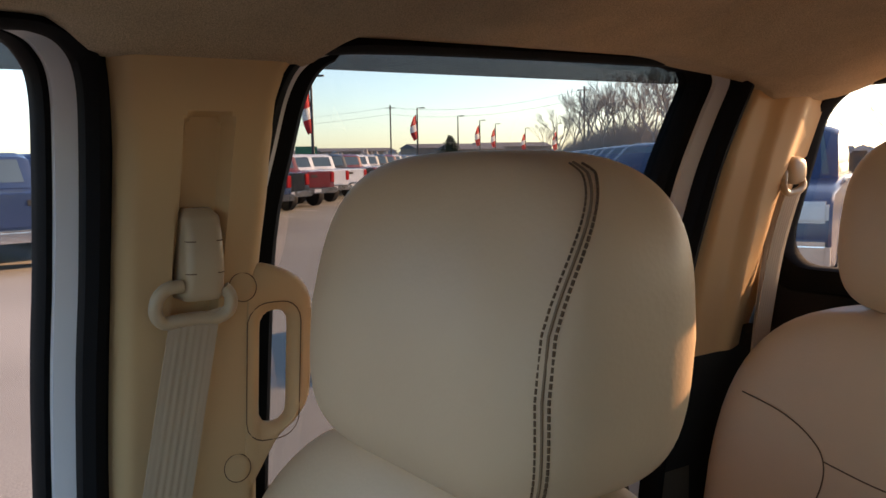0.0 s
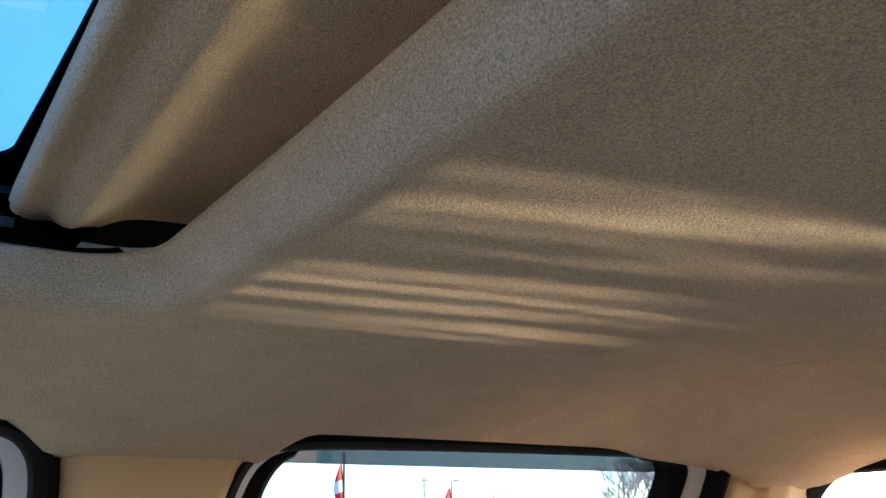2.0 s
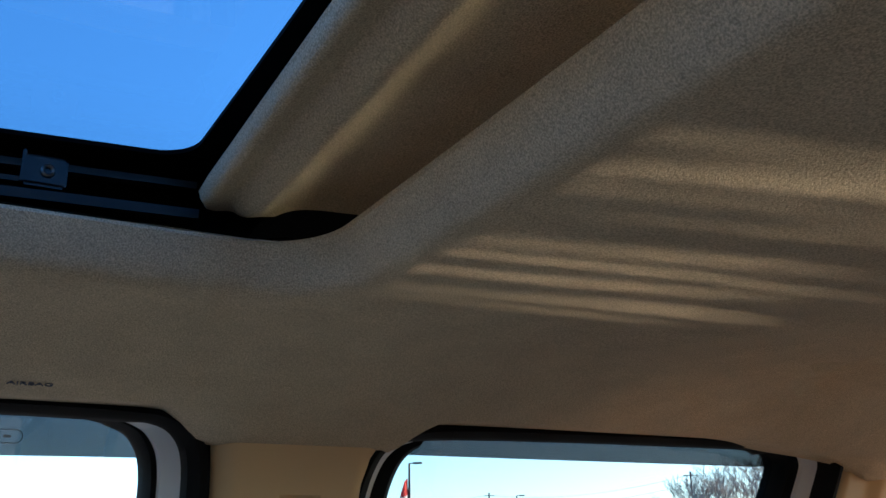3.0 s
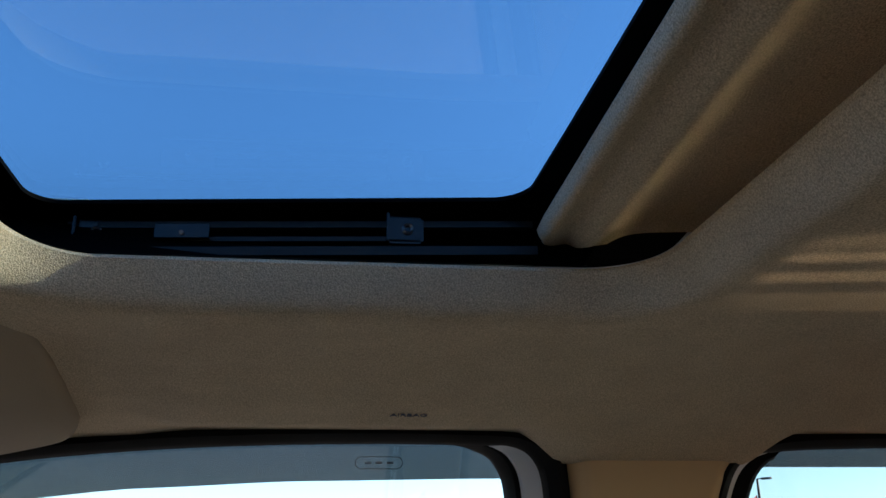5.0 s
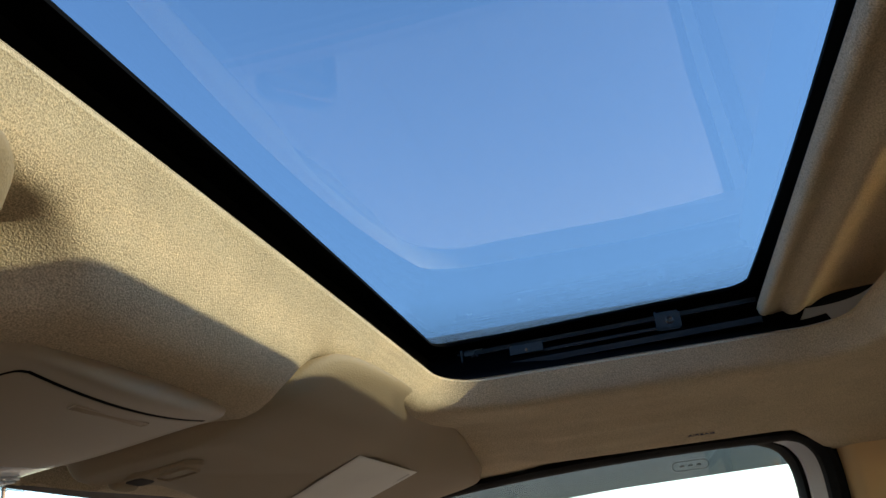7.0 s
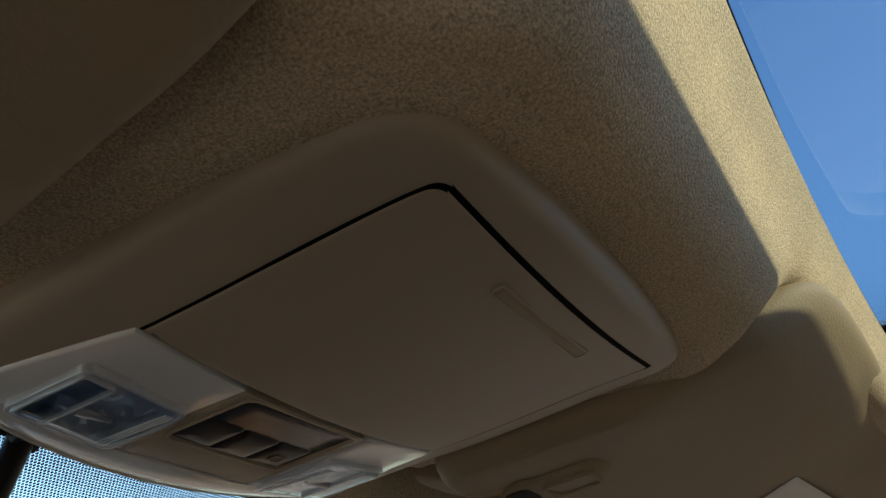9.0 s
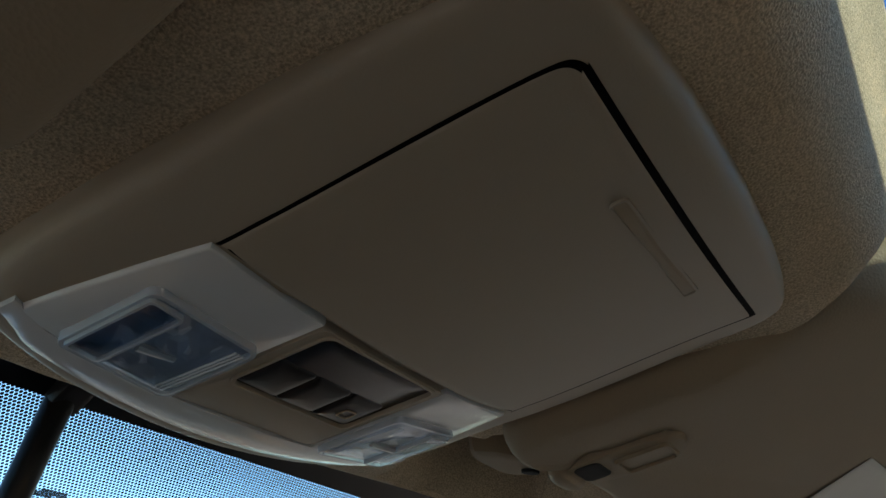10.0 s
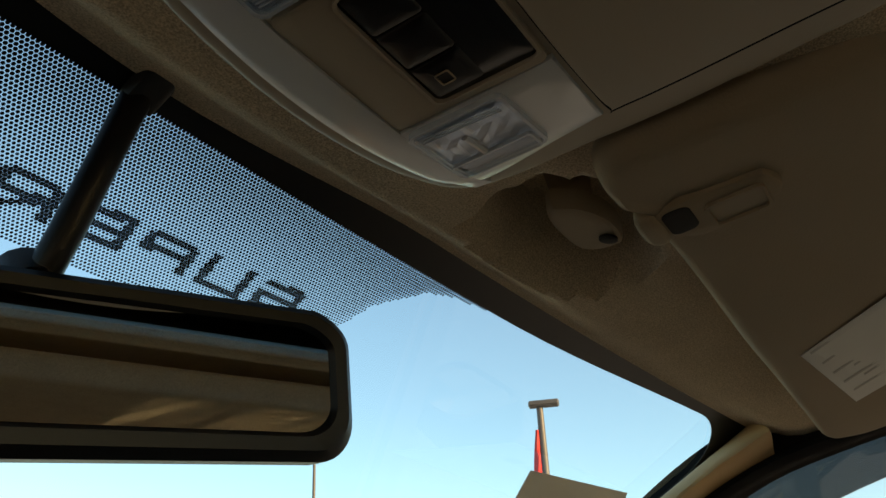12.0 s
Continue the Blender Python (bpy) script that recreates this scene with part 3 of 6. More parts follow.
def build_b_pillar(sx, detail):
    zs = [0.95, 1.1, 1.25, 1.35] + [1.40 + 0.0042 * i for i in range(98)]
    bm = moulded(lambda z: (b_rear(z), b_front(z)), zs, lambda u, y, z: b_relief(u, y, z, detail), sx=sx)
    p = tagged(part("pillar_1" if sx > 0 else "pillar_2", bm, TRIM), "moulded beige plastic pillar trim between the doors", "pillar", kind="structure")
    line = [(sx * (b_relief((y - b_rear(1.798)) / (b_front(1.798) - b_rear(1.798)), y, 1.798, False) - 0.0006), y, 1.798) for y in [b_rear(1.798) + (b_front(1.798) - b_rear(1.798)) * i / 16 for i in range(1, 16)]]
    part("joint", tube(line, 0.0008, 5), STITCH, p, "dark joint against the headliner")
    if detail:
        for y, z in ((-0.159, 1.599), (-0.155, 1.428)):
            cap = part("screw_cap", disc_bm((0.6935 + lean(z), y, z), (-1, 0, 0.12), 0.0125, 0.0042, 28, 0.06), TRIM, p)
            part("cap_gap", tube([(0.6893 + lean(z) + 0.0125 * 0.12 * math.sin(a), y + 0.0128 * math.cos(a), z + 0.0128 * math.sin(a)) for a in [2 * math.pi * i / 28 for i in range(29)]], 0.00042, 5), STITCH, cap)
        # fixed grab loop
        outer = smooth_line([(-0.178, 1.619), (-0.196, 1.614), (-0.216, 1.603), (-0.228, 1.588), (-0.231, 1.565), (-0.2315, 1.50), (-0.227, 1.477), (-0.216, 1.463),
                             (-0.198, 1.450), (-0.184, 1.425), (-0.172, 1.402), (-0.161, 1.415), (-0.161, 1.50), (-0.161, 1.58), (-0.166, 1.612), (-0.178, 1.619)], 5)[:-1]
        inner = rr(-0.1945, 1.518, 0.0150, 0.055, 0.013, 24)
        c = (-0.192, 1.518)

        def by_angle(loop):
            out = []
            m = len(loop)
            for i in range(72):
                a = 2 * math.pi * i / 72
                dx, dy = math.cos(a), math.sin(a)
                best = None
                for j in range(m):
                    (x1, y1), (x2, y2) = loop[j], loop[(j + 1) % m]
                    ex, ey = x2 - x1, y2 - y1
                    det = dx * -ey + ex * dy
                    if abs(det) < 1e-12:
                        continue
                    t = ((x1 - c[0]) * -ey + ex * (y1 - c[1])) / det
                    s = (dx * (y1 - c[1]) - dy * (x1 - c[0])) / det
                    if t > 0 and -1e-6 <= s <= 1 + 1e-6 and (best is None or t > best):
                        best = t
                out.append((c[0] + dx * best, c[1] + dy * best))
            return out
        o, i_ = by_angle(outer), by_angle(inner)
        rings = []
        for k, w in ((0, 0.016), (0, 0.009), (0.06, 0.005), (0.2, 0.001), (0.45, 0.0), (0.7, 0.002), (0.9, 0.006), (1, 0.010), (1.0, 0.016)):
            ring = []
            for a, b in zip(o, i_):
                y, z = a[0] + (b[0] - a[0]) * k, a[1] + (b[1] - a[1]) * k
                ring.append((0.690 + lean(z) + w, y, z))
            rings.append(ring)
        part("grab_loop", torus_loft(rings), TRIM, p, "moulded beige grab loop on the pillar")
        ring = by_angle(rr(-0.1905, 1.5155, 0.0265, 0.0665, 0.02, 8))
        part("groove", tube([(0.6905 + lean(z), y, z) for y, z in ring + ring[:1]], 0.0005, 6), STITCH, p, "dark parting line round the loop")
    return p


def c_front(z):
    return curve_at([(1.2, -0.770), (1.45, -0.774), (1.55, -0.785), (1.62, -0.800), (1.70, -0.823), (1.755, -0.847), (1.785, -0.861), (1.805, -0.867), (1.83, -0.86)], z)


def build_c_pillar(sx, num):
    zs = [1.437 + 0.0065 * i for i in range(59)]

    def fx(u, y, z):
        xf, xb = 0.722 + lean(z), 0.694 + (1.804 - z) * 0.36
        k = 1 - u        # u = 0 at the back
        x = xf + (xb - xf) * sstep(0.25, 1.0, k)
        x -= 0.020 * (1 - (1 - min(1, (1 - u) / 0.12)) ** 2) * sstep(0.0, 0.45, u)
        x -= 0.010 * sstep(0.30, 0.42, k) * (1 - sstep(0.55, 0.8, k))
        return x
    bm = moulded(lambda z: (-1.030, c_front(z)), zs, fx, sx=sx)
    p = tagged(part(f"pillar_{num}", bm, TRIM), "beige plastic rear pillar trim with a soft ridge", "pillar", kind="structure")
    line = [(sx * (fx(i / 16, 0, 1.797) - 0.0006), -1.030 + (c_front(1.797) + 1.030) * i / 16, 1.797) for i in range(1, 16)]
    part("joint", tube(line, 0.0008, 5), STITCH, p, "dark joint against the headliner")
    low = loft([[(sx * (0.735 + lean(z)), -1.03, z), (sx * (0.735 + lean(z)), -0.735, z), (sx * 0.83, -0.735, z), (sx * 0.83, -1.03, z)] for z in (0.6, 1.2, 1.445)])
    tagged(part("wall_right_rear" if sx > 0 else "wall_left_rear", low, DARK), "dark lower cab corner behind the door", "wall", kind="structure")


# windscreen: a plane leaning back to the roof
WS_Y, WS_Z, WS_S = 0.733, 1.830, -0.58


def ws(x, d, w=0.0):
    """A point on the windscreen: x, and d metres down from its top edge; w outwards."""
    c, s = math.cos(math.atan(-WS_S)), math.sin(math.atan(-WS_S))
    bow = -0.070 * (x / 0.7) ** 2
    return (x, WS_Y + bow + d * c + w * s, WS_Z - 0.030 * (x / 0.7) ** 2 - d * s + w * c)


def in_letter(ch, k, v):
    """Whether a point of a letter's field lies on its strokes; k: from its left, v: from its top, both 0 to 1."""
    if ch in "SPR" and min(k, 1 - k) < 0.10 and v < 0.10:
        return False
    left, right = k < 0.19, k > 0.81
    top, mid, low = v < 0.20, 0.41 < v < 0.61, v > 0.80
    if ch == "S":
        return top or mid or low or (left and v < 0.5) or (right and v > 0.5)
    if ch == "U":
        return low or left or right
    if ch == "P":
        return left or top or mid or (right and v < 0.62)
    if ch == "E":
        return left or top or mid or low
    if ch == "R":
        return left or top or mid or (right and v < 0.62) or (v > 0.6 and abs(k - 0.30 - 1.4 * (v - 0.6)) < 0.14)
    return left or right or v < 0.24 or v > 0.76


def build_windscreen():
    t = thing("window_5", "windscreen with a dotted black shade band across its top", "windscreen", kind="structure", at=(0, 1.0, 1.5))
    rows = [[ws(-0.76 + 1.52 * i / 40, d) for i in range(41)] for d in (-0.02, 0.1, 0.25, 0.45, 0.72, 1.0, 1.17)]
    pane = part("pane", loft(rows, closed=False, cap=False), SCREEN_GLASS, t)
    pane.visible_shadow = False
    # black enamel border
    inner = rrs(0, 0.571, 0.690, 0.559, 0.075, 12, 30)
    inner = [(x, d - 0.0020 - 0.011 * sstep(0.32, 0.66, abs(x)) if d < 0.2 else d) for x, d in inner]
    outer = rrs(0, 0.56, 0.79, 0.615, 0.02, 12, 30)
    part("border", frame_ring(outer, inner, lambda u, v, w: ws(u, v, -0.002 - w), 0.0015, 0.0004), FRIT, t, "black enamel border")
    # printed dots that shrink downwards and swell within slanted letters
    LOW = [(0.188, 0.100), (0.1945, 0.080), (0.203, 0.064), (0.2105, 0.045), (0.222, 0.034), (0.239, 0.020), (0.262, 0.014), (0.30, 0.0105), (0.34, 0.010), (0.42, 0.006), (0.55, 0.001)]
    verts, faces = [], []
    pitch = 0.0022
    for r in range(95):
        d = -0.012 + r * pitch * 0.866
        for c in range(-250, 251):
            x = (c + 0.5 * (r % 2)) * pitch
            ax = abs(x)
            low = curve_at(LOW, ax)
            if d > low or ax > 0.30:
                continue
            dot = 0.50 - 0.13 * sstep(0.0, 0.09, d) - 0.06 * sstep(0.7, 1.0, d / max(low, 1e-6)) * (ax > 0.15)
            # slanted letters, printed with dots that run together, to be read from outside
            v = (d - 0.0580 - 0.0052 * (1 - x / 0.163)) / 0.0205
            if 0 <= v <= 1:
                u = (0.163 - x + v * 0.0020) / 0.0395
                k = u - math.floor(u)
                if 0 <= u < 9 and math.floor(u) != 5 and k < 0.82 and in_letter("SUPER"[int(u)] if u < 5 else "", k / 0.82, v):
                    dot = 0.56
            i0 = len(verts)
            for q in range(6):
                an = q * math.pi / 3 + math.pi / 6
                verts.append(ws(x + dot * pitch * math.cos(an), d + dot * pitch * math.sin(an), -0.0022))
            faces.append(tuple(range(i0, i0 + 6)))
    tagged(part("dot_band", mesh(verts, faces), FRIT, t, "black enamel shade band of small dots", smooth=False), kind="stuff")
    return t


def build_a_pillar(sx, num):
    rings = []
    for d in (-0.02, 0.03, 0.08, 0.15, 0.25, 0.4, 0.6, 0.8, 1.0, 1.15):
        a = Vector(ws(0.69, d, -0.004))
        z = a.z
        pts = [p for p in FRONT_DOOR if p[0] > 0.3]
        q = min(pts, key=lambda p: abs(p[1] - (z - 0.035)))
        b = Vector((0.705 + lean(q[1]), q[0] - 0.004, q[1] + 0.004))
        if b.y > a.y + 0.02:
            b.y = a.y + 0.02
        m = (a + b) / 2 + Vector((-0.028, -0.012, 0))
        line = smooth_line([a, a * 0.7 + m * 0.3 + Vector((-0.008, 0, 0)), m, b * 0.7 + m * 0.3, b], 4)
        rings.append([(sx * p[0], p[1], p[2]) for p in line])
    tagged(part(f"pillar_{num}", loft(rings, closed=False, cap=False), TRIM), "beige plastic trim beside the windscreen", "pillar", kind="structure")


def build_rear_wall():
    t = thing("wall_rear", "dark rear cab wall below a black-edged rear window", "wall", kind="structure", at=(0, -1.05, 1.0))

    def f(u, v, w):
        x = u * (1 + (1.804 - v) * 0.40) if abs(u) < 0.745 else u
        return (x, -1.032 - w, v)
    outer = rr(0, 1.25, 0.84, 0.66, 0.03, 10)
    inner = rr(0, 1.671, 0.706, 0.131, 0.058, 10)
    part("panel", frame_ring(outer, inner, f, 0.03, 0.004), DARK, t)
    rim_o, rim_i = rr(0, 1.665, 0.734, 0.160, 0.075, 10), rr(0, 1.671, 0.702, 0.128, 0.056, 10)
    part("seal", frame_ring(rim_o, rim_i, lambda u, v, w: (lambda p: (p[0], p[1] + 0.012, p[2]))(f(u, v, w)), 0.03, 0.006), RUBBER, t, "black rubber window surround")
    w = thing("window_6", "clear rear cab window", "window", kind="structure", at=(0, -1.05, 1.5))
    pane = part("pane", box_bm(-0.79, 0.79, -1.054, -1.050, 1.52, 1.82), BACK_GLASS, w)


tagged(part("floor", box_bm(-0.86, 0.86, -1.06, 1.35, 0.50, 0.56), CARPET), "tan carpeted cab floor", "floor", kind="structure")
tagged(part("wall_front", loft([[(x, y, z) for y, z in ((1.76, 0.50), (1.76, 1.225), (1.30, 1.25), (0.95, 1.24), (0.86, 1.16), (0.84, 0.50))] for x in (-0.86, -0.4, 0, 0.4, 0.86)]), DASH), "dark dashboard wall under the windscreen", "wall", kind="structure")
build_side(1, "right")
build_side(-1, "left")
build_b_pillar(1, True)
build_b_pillar(-1, False)
build_c_pillar(1, 3)
build_c_pillar(-1, 4)
build_windscreen()
build_a_pillar(1, 5)
build_a_pillar(-1, 6)
build_rear_wall()


# ---- the truck's own front end ----
# out of view; added so its white paint bounces sky light into the cab
def build_hood():
    t = thing("hood", "unseen white hood and fenders ahead of the windscreen, added for bounced light", "hood", kind="structure", at=(0, 2.3, 1.2))
    rows = []
    for y, z, hw in ((1.70, 1.235, 0.80), (1.78, 1.262, 0.82), (2.1, 1.275, 0.84), (2.5, 1.265, 0.85), (2.75, 1.235, 0.85), (2.86, 1.18, 0.83), (2.90, 1.05, 0.82)):
        rows.append([(hw * u, y, z + 0.022 * (1 - u * u) - (0.018 if abs(u) > 0.55 else 0.0)) for u in (-1, -0.9, -0.6, -0.54, -0.3, 0, 0.3, 0.54, 0.6, 0.9, 1)])
    part("bonnet", loft(rows, closed=False, cap=False), WHITE_PAINT, t, "white painted bonnet")
    for s in (-1, 1):
        part("fender", loft([[(s * x, y, z) for x, z in ((0.80, 1.25), (0.93, 1.16), (0.99, 1.02), (0.99, 0.85), (0.80, 0.85))] for y in (1.32, 1.6, 2.1, 2.6, 2.86)]), WHITE_PAINT, t, "white painted fender")


build_hood()


# ---- the truck's own door mirror ----
def build_door_mirror():
    t = thing("door_mirror", "black door mirror outside the front side window", "door mirror", at=(0.96, 0.74, 1.22))
    M = pose(1.000, 0.705, 1.195, -4, 0, -41.5)

    def ring(k, w):
        return [M @ Vector((x, w, z)) for x, z in rr(0, 0, 0.082 - k, 0.062 - k, 0.025)]
    part("shell", loft([ring(0.012, 0.004), ring(0.008, -0.004), ring(0.002, -0.002), ring(0, 0.006), ring(0.006, 0.05), ring(0.03, 0.085), ring(0.045, 0.095)]), BLACK, t, "black plastic shell")
    part("glass", loft([ring(0.012, 0.003), ring(0.013, 0.001), ring(0.045, 0.001)]), MIRROR, t, "silvered mirror glass")
    part("arm", loft([[(x, 0.73 + 0.02 * a, 1.17 + 0.03 * b) for a, b in ((-1, -1), (1, -1), (1, 1), (-1, 1))] for x in (0.855, 0.90, 0.98)]), BLACK, t, "black mirror arm")


build_door_mirror()


# ---- sunroof ----
def build_sunroof():
    t = thing("sunroof", "tinted glass sunroof with its cloth shade slid back", "sunroof", at=(0, 0.185, 1.90))

    def f(u, v, w):
        return (u, v, 1.931 + 0.010 * (1 - (u / 0.46) ** 2) + w)
    part("glass", plate(rrs(0, 0.204, 0.480, 0.206, 0.06, 10), lambda u, v, w: f(u, v, 0.006 + w), 0.004, 0.001), ROOF_GLASS, t, "blue-grey tinted glass panel")
    outer, inner = rrs(0, 0.20, 0.535, 0.285, 0.05, 10), rrs(0, 0.208, 0.441, 0.161, 0.022, 10)
    inner = [(x * (1 + 0.24 * (y - 0.206)), y + (1 - (x / 0.47) ** 2) * (0.006 * sstep(0.10, 0.36, y) - 0.014 * (1 - sstep(0.05, 0.30, y)))) for x, y in inner]
    part("glass_frame", frame_ring(outer, inner, lambda u, v, w: f(u, v, w), 0.004, 0.001), TRAY, t, "black frame round the glass")
    # tray: black wall between lining and glass, open at the rear, where the shade runs in
    lo, mid, hi = rrs(0, 0.1605, 0.4090, 0.1920, 0.045, 12, 12, 0.050), rrs(0, 0.178, 0.452, 0.216, 0.05, 12), rrs(0, 0.175, 0.490, 0.245, 0.05, 12)
    lo = [(x, y - rim_bow(x, y)) for x, y in lo]
    wall = loft([[(x, y, lining_z(x, y) + 0.004) for x, y in lo], [(x, y, 1.898) for x, y in mid], [(x, y, 1.946) for x, y in hi]], cap=False)
    bmesh.ops.delete(wall, geom=[q for q in wall.faces if q.calc_center_median().y < -0.018], context="FACES")
    part("tray", wall, TRAY, t, "black sunroof tray")

    def side_bar(sx, x, y0, y1, z0, z1, wide):
        """A bar along the tray's side, which spreads a little towards the front."""
        rows = []
        for y in (y0, (y0 + y1) / 2, y1):
            xx = x + 0.10 * (y - 0.12)
            rows.append([(sx * xx, y, z0), (sx * (xx + wide), y, z0), (sx * (xx + wide), y, z1), (sx * xx, y, z1)])
        return loft(rows)
    for sx in (1, -1):
        part("rail", side_bar(sx, 0.440, 0.036, 0.350, 1.8985, 1.9045, 0.02), RAIL, t, "black guide rail")
        part("rail", side_bar(sx, 0.448, 0.13, 0.29, 1.9115, 1.9145, 0.008), RAIL, t)
        part("rail", side_bar(sx, 0.450, 0.036, 0.35, 1.922, 1.9265, 0.008), RAIL, t)
        for y in (0.122, 0.330):
            x = 0.445 + 0.125 * (y - 0.122)
            plate_ = part("bracket", box_bm(*sorted((sx * x, sx * (x + 0.010))), y - 0.011, y + 0.014, 1.909, 1.9285, bevel=0.002), GLOSS_BLACK, t, "black bracket")
            part("flange", box_bm(*sorted((sx * (x - 0.006), sx * (x + 0.002))), y + 0.0125, y + 0.0145, 1.908, 1.928, bevel=0.0006), GLOSS_BLACK, plate_, "upturned black bracket edge")
            part("screw", torus_loft([[(sx * (x - 0.0016 + dx), y + r * math.cos(a), 1.9185 + r * math.sin(a)) for a in [2 * math.pi * j / 16 for j in range(16)]] for r, dx in ((0.0042, 0.002), (0.0040, 0.0), (0.0030, -0.0006), (0.0021, 0.0), (0.0019, 0.002))]), SCREW, t, "small dull steel screw")
        part("link", side_bar(sx, 0.442, 0.254, 0.290, 1.912, 1.9215, 0.008), GLOSS_BLACK, t, "black lift link")
        part("link_pin", disc_bm((sx * 0.4575, 0.272, 1.9155), (-sx, 0, -0.2), 0.0016, 0.002, 10), SCREW, t, "tiny steel pin")
    for k in range(3):
        rows = []
        for x in [-0.40 + 0.80 * i / 24 for i in range(25)]:
            b = 1 - (x / 0.407) ** 2
            y, z = 0.356 + 0.021 * b + 0.003 * k, 1.885 + 0.024 * b + 0.009 * k
            rows.append([(x, y, z), (x, y + 0.0035, z + 0.003), (x, y + 0.006, z)])
        part("seal_lip", loft(rows), RUBBER, t, "black rubber lip across the front")
    # shade board, covered with headliner cloth, slid back
    prof = [(-0.30, 1.9165), (-0.10, 1.9160), (-0.055, 1.9150), (-0.032, 1.9130), (-0.018, 1.9085), (-0.006, 1.9005), (0.004, 1.8925), (0.010, 1.8905), (0.0155, 1.8925), (0.0205, 1.8985), (0.0245, 1.9000), (0.030, 1.8975),
            (0.0355, 1.8945), (0.0395, 1.8965), (0.041, 1.902), (0.038, 1.908), (0.0, 1.921), (-0.06, 1.9245), (-0.30, 1.9265)]
    prof = smooth_line([(y + 0.002, z) for y, z in prof + prof[:1]], 4)[:-1]
    rings = []
    xs = [-0.425, -0.423, -0.418, -0.411] + [-0.404 + 0.808 * i / 40 for i in range(41)] + [0.411, 0.418, 0.423, 0.425]
    for x in xs:
        e = sstep(0.392, 0.425, abs(x))
        ring = []
        for y, z in prof:
            zz = z + e * max(0, 1.905 - z) * 0.75
            ring.append((x, y - e * e * 0.009 * sstep(0.0, 0.035, y), zz + 0.002 * (1 - (x / 0.44) ** 2)))
        rings.append(ring)
    shade = part("shade", loft(rings), HEADLINER, t, "beige cloth-covered shade board")
    o, i_ = rr(0.004, -0.0165, 0.074, 0.0135, 0.006, 5), rr(0.004, -0.0175, 0.064, 0.0085, 0.004, 5)

    def g(u, v, w):
        return (u, v, 1.9040 - (v + 0.0165) * 0.30 + w)
    part("pull_frame", frame_ring(o, i_, g, 0.008, 0.002), TRIM, shade, "beige plastic pull frame")
    part("pull_cup", plate(i_, lambda u, v, w: g(u, v, 0.006 + w), 0.003, 0.001), DARK, shade, "dark pull recess")
    for k in range(2):
        part("pull_rib", loft([[g(u, -0.022 + k * 0.008, 0.0045), g(u, -0.0205 + k * 0.008, 0.0035), g(u, -0.019 + k * 0.008, 0.0045), g(u, -0.0205 + k * 0.008, 0.008)] for u in (-0.058, 0.004, 0.066)]), BLACK, shade)
    # small print on the glass, as bars
    for k in range(5):
        part("print_bar", box_bm(-0.040 + k * 0.0045, -0.0385 + k * 0.0045, 0.000, 0.012 - 0.003 * (k % 3), 1.9395, 1.9398), NAVY, t)


build_sunroof()


# ---- overhead console ----
def con_z(x, y):
    """The console's lower face, dished across."""
    return curve_at([(0.42, 1.8125), (0.45, 1.809), (0.569, 1.7945), (0.63, 1.7885), (0.67, 1.785)], y) + 0.0077 * (x / 0.1) ** 2


def inward(loop, d, c):
    """A closed outline moved towards a point by a fixed distance."""
    out = []
    for x, y in loop:
        L = math.hypot(x - c[0], y - c[1])
        q = max(0.05, 1 - d / L)
        out.append((c[0] + (x - c[0]) * q, c[1] + (y - c[1]) * q))
    return out


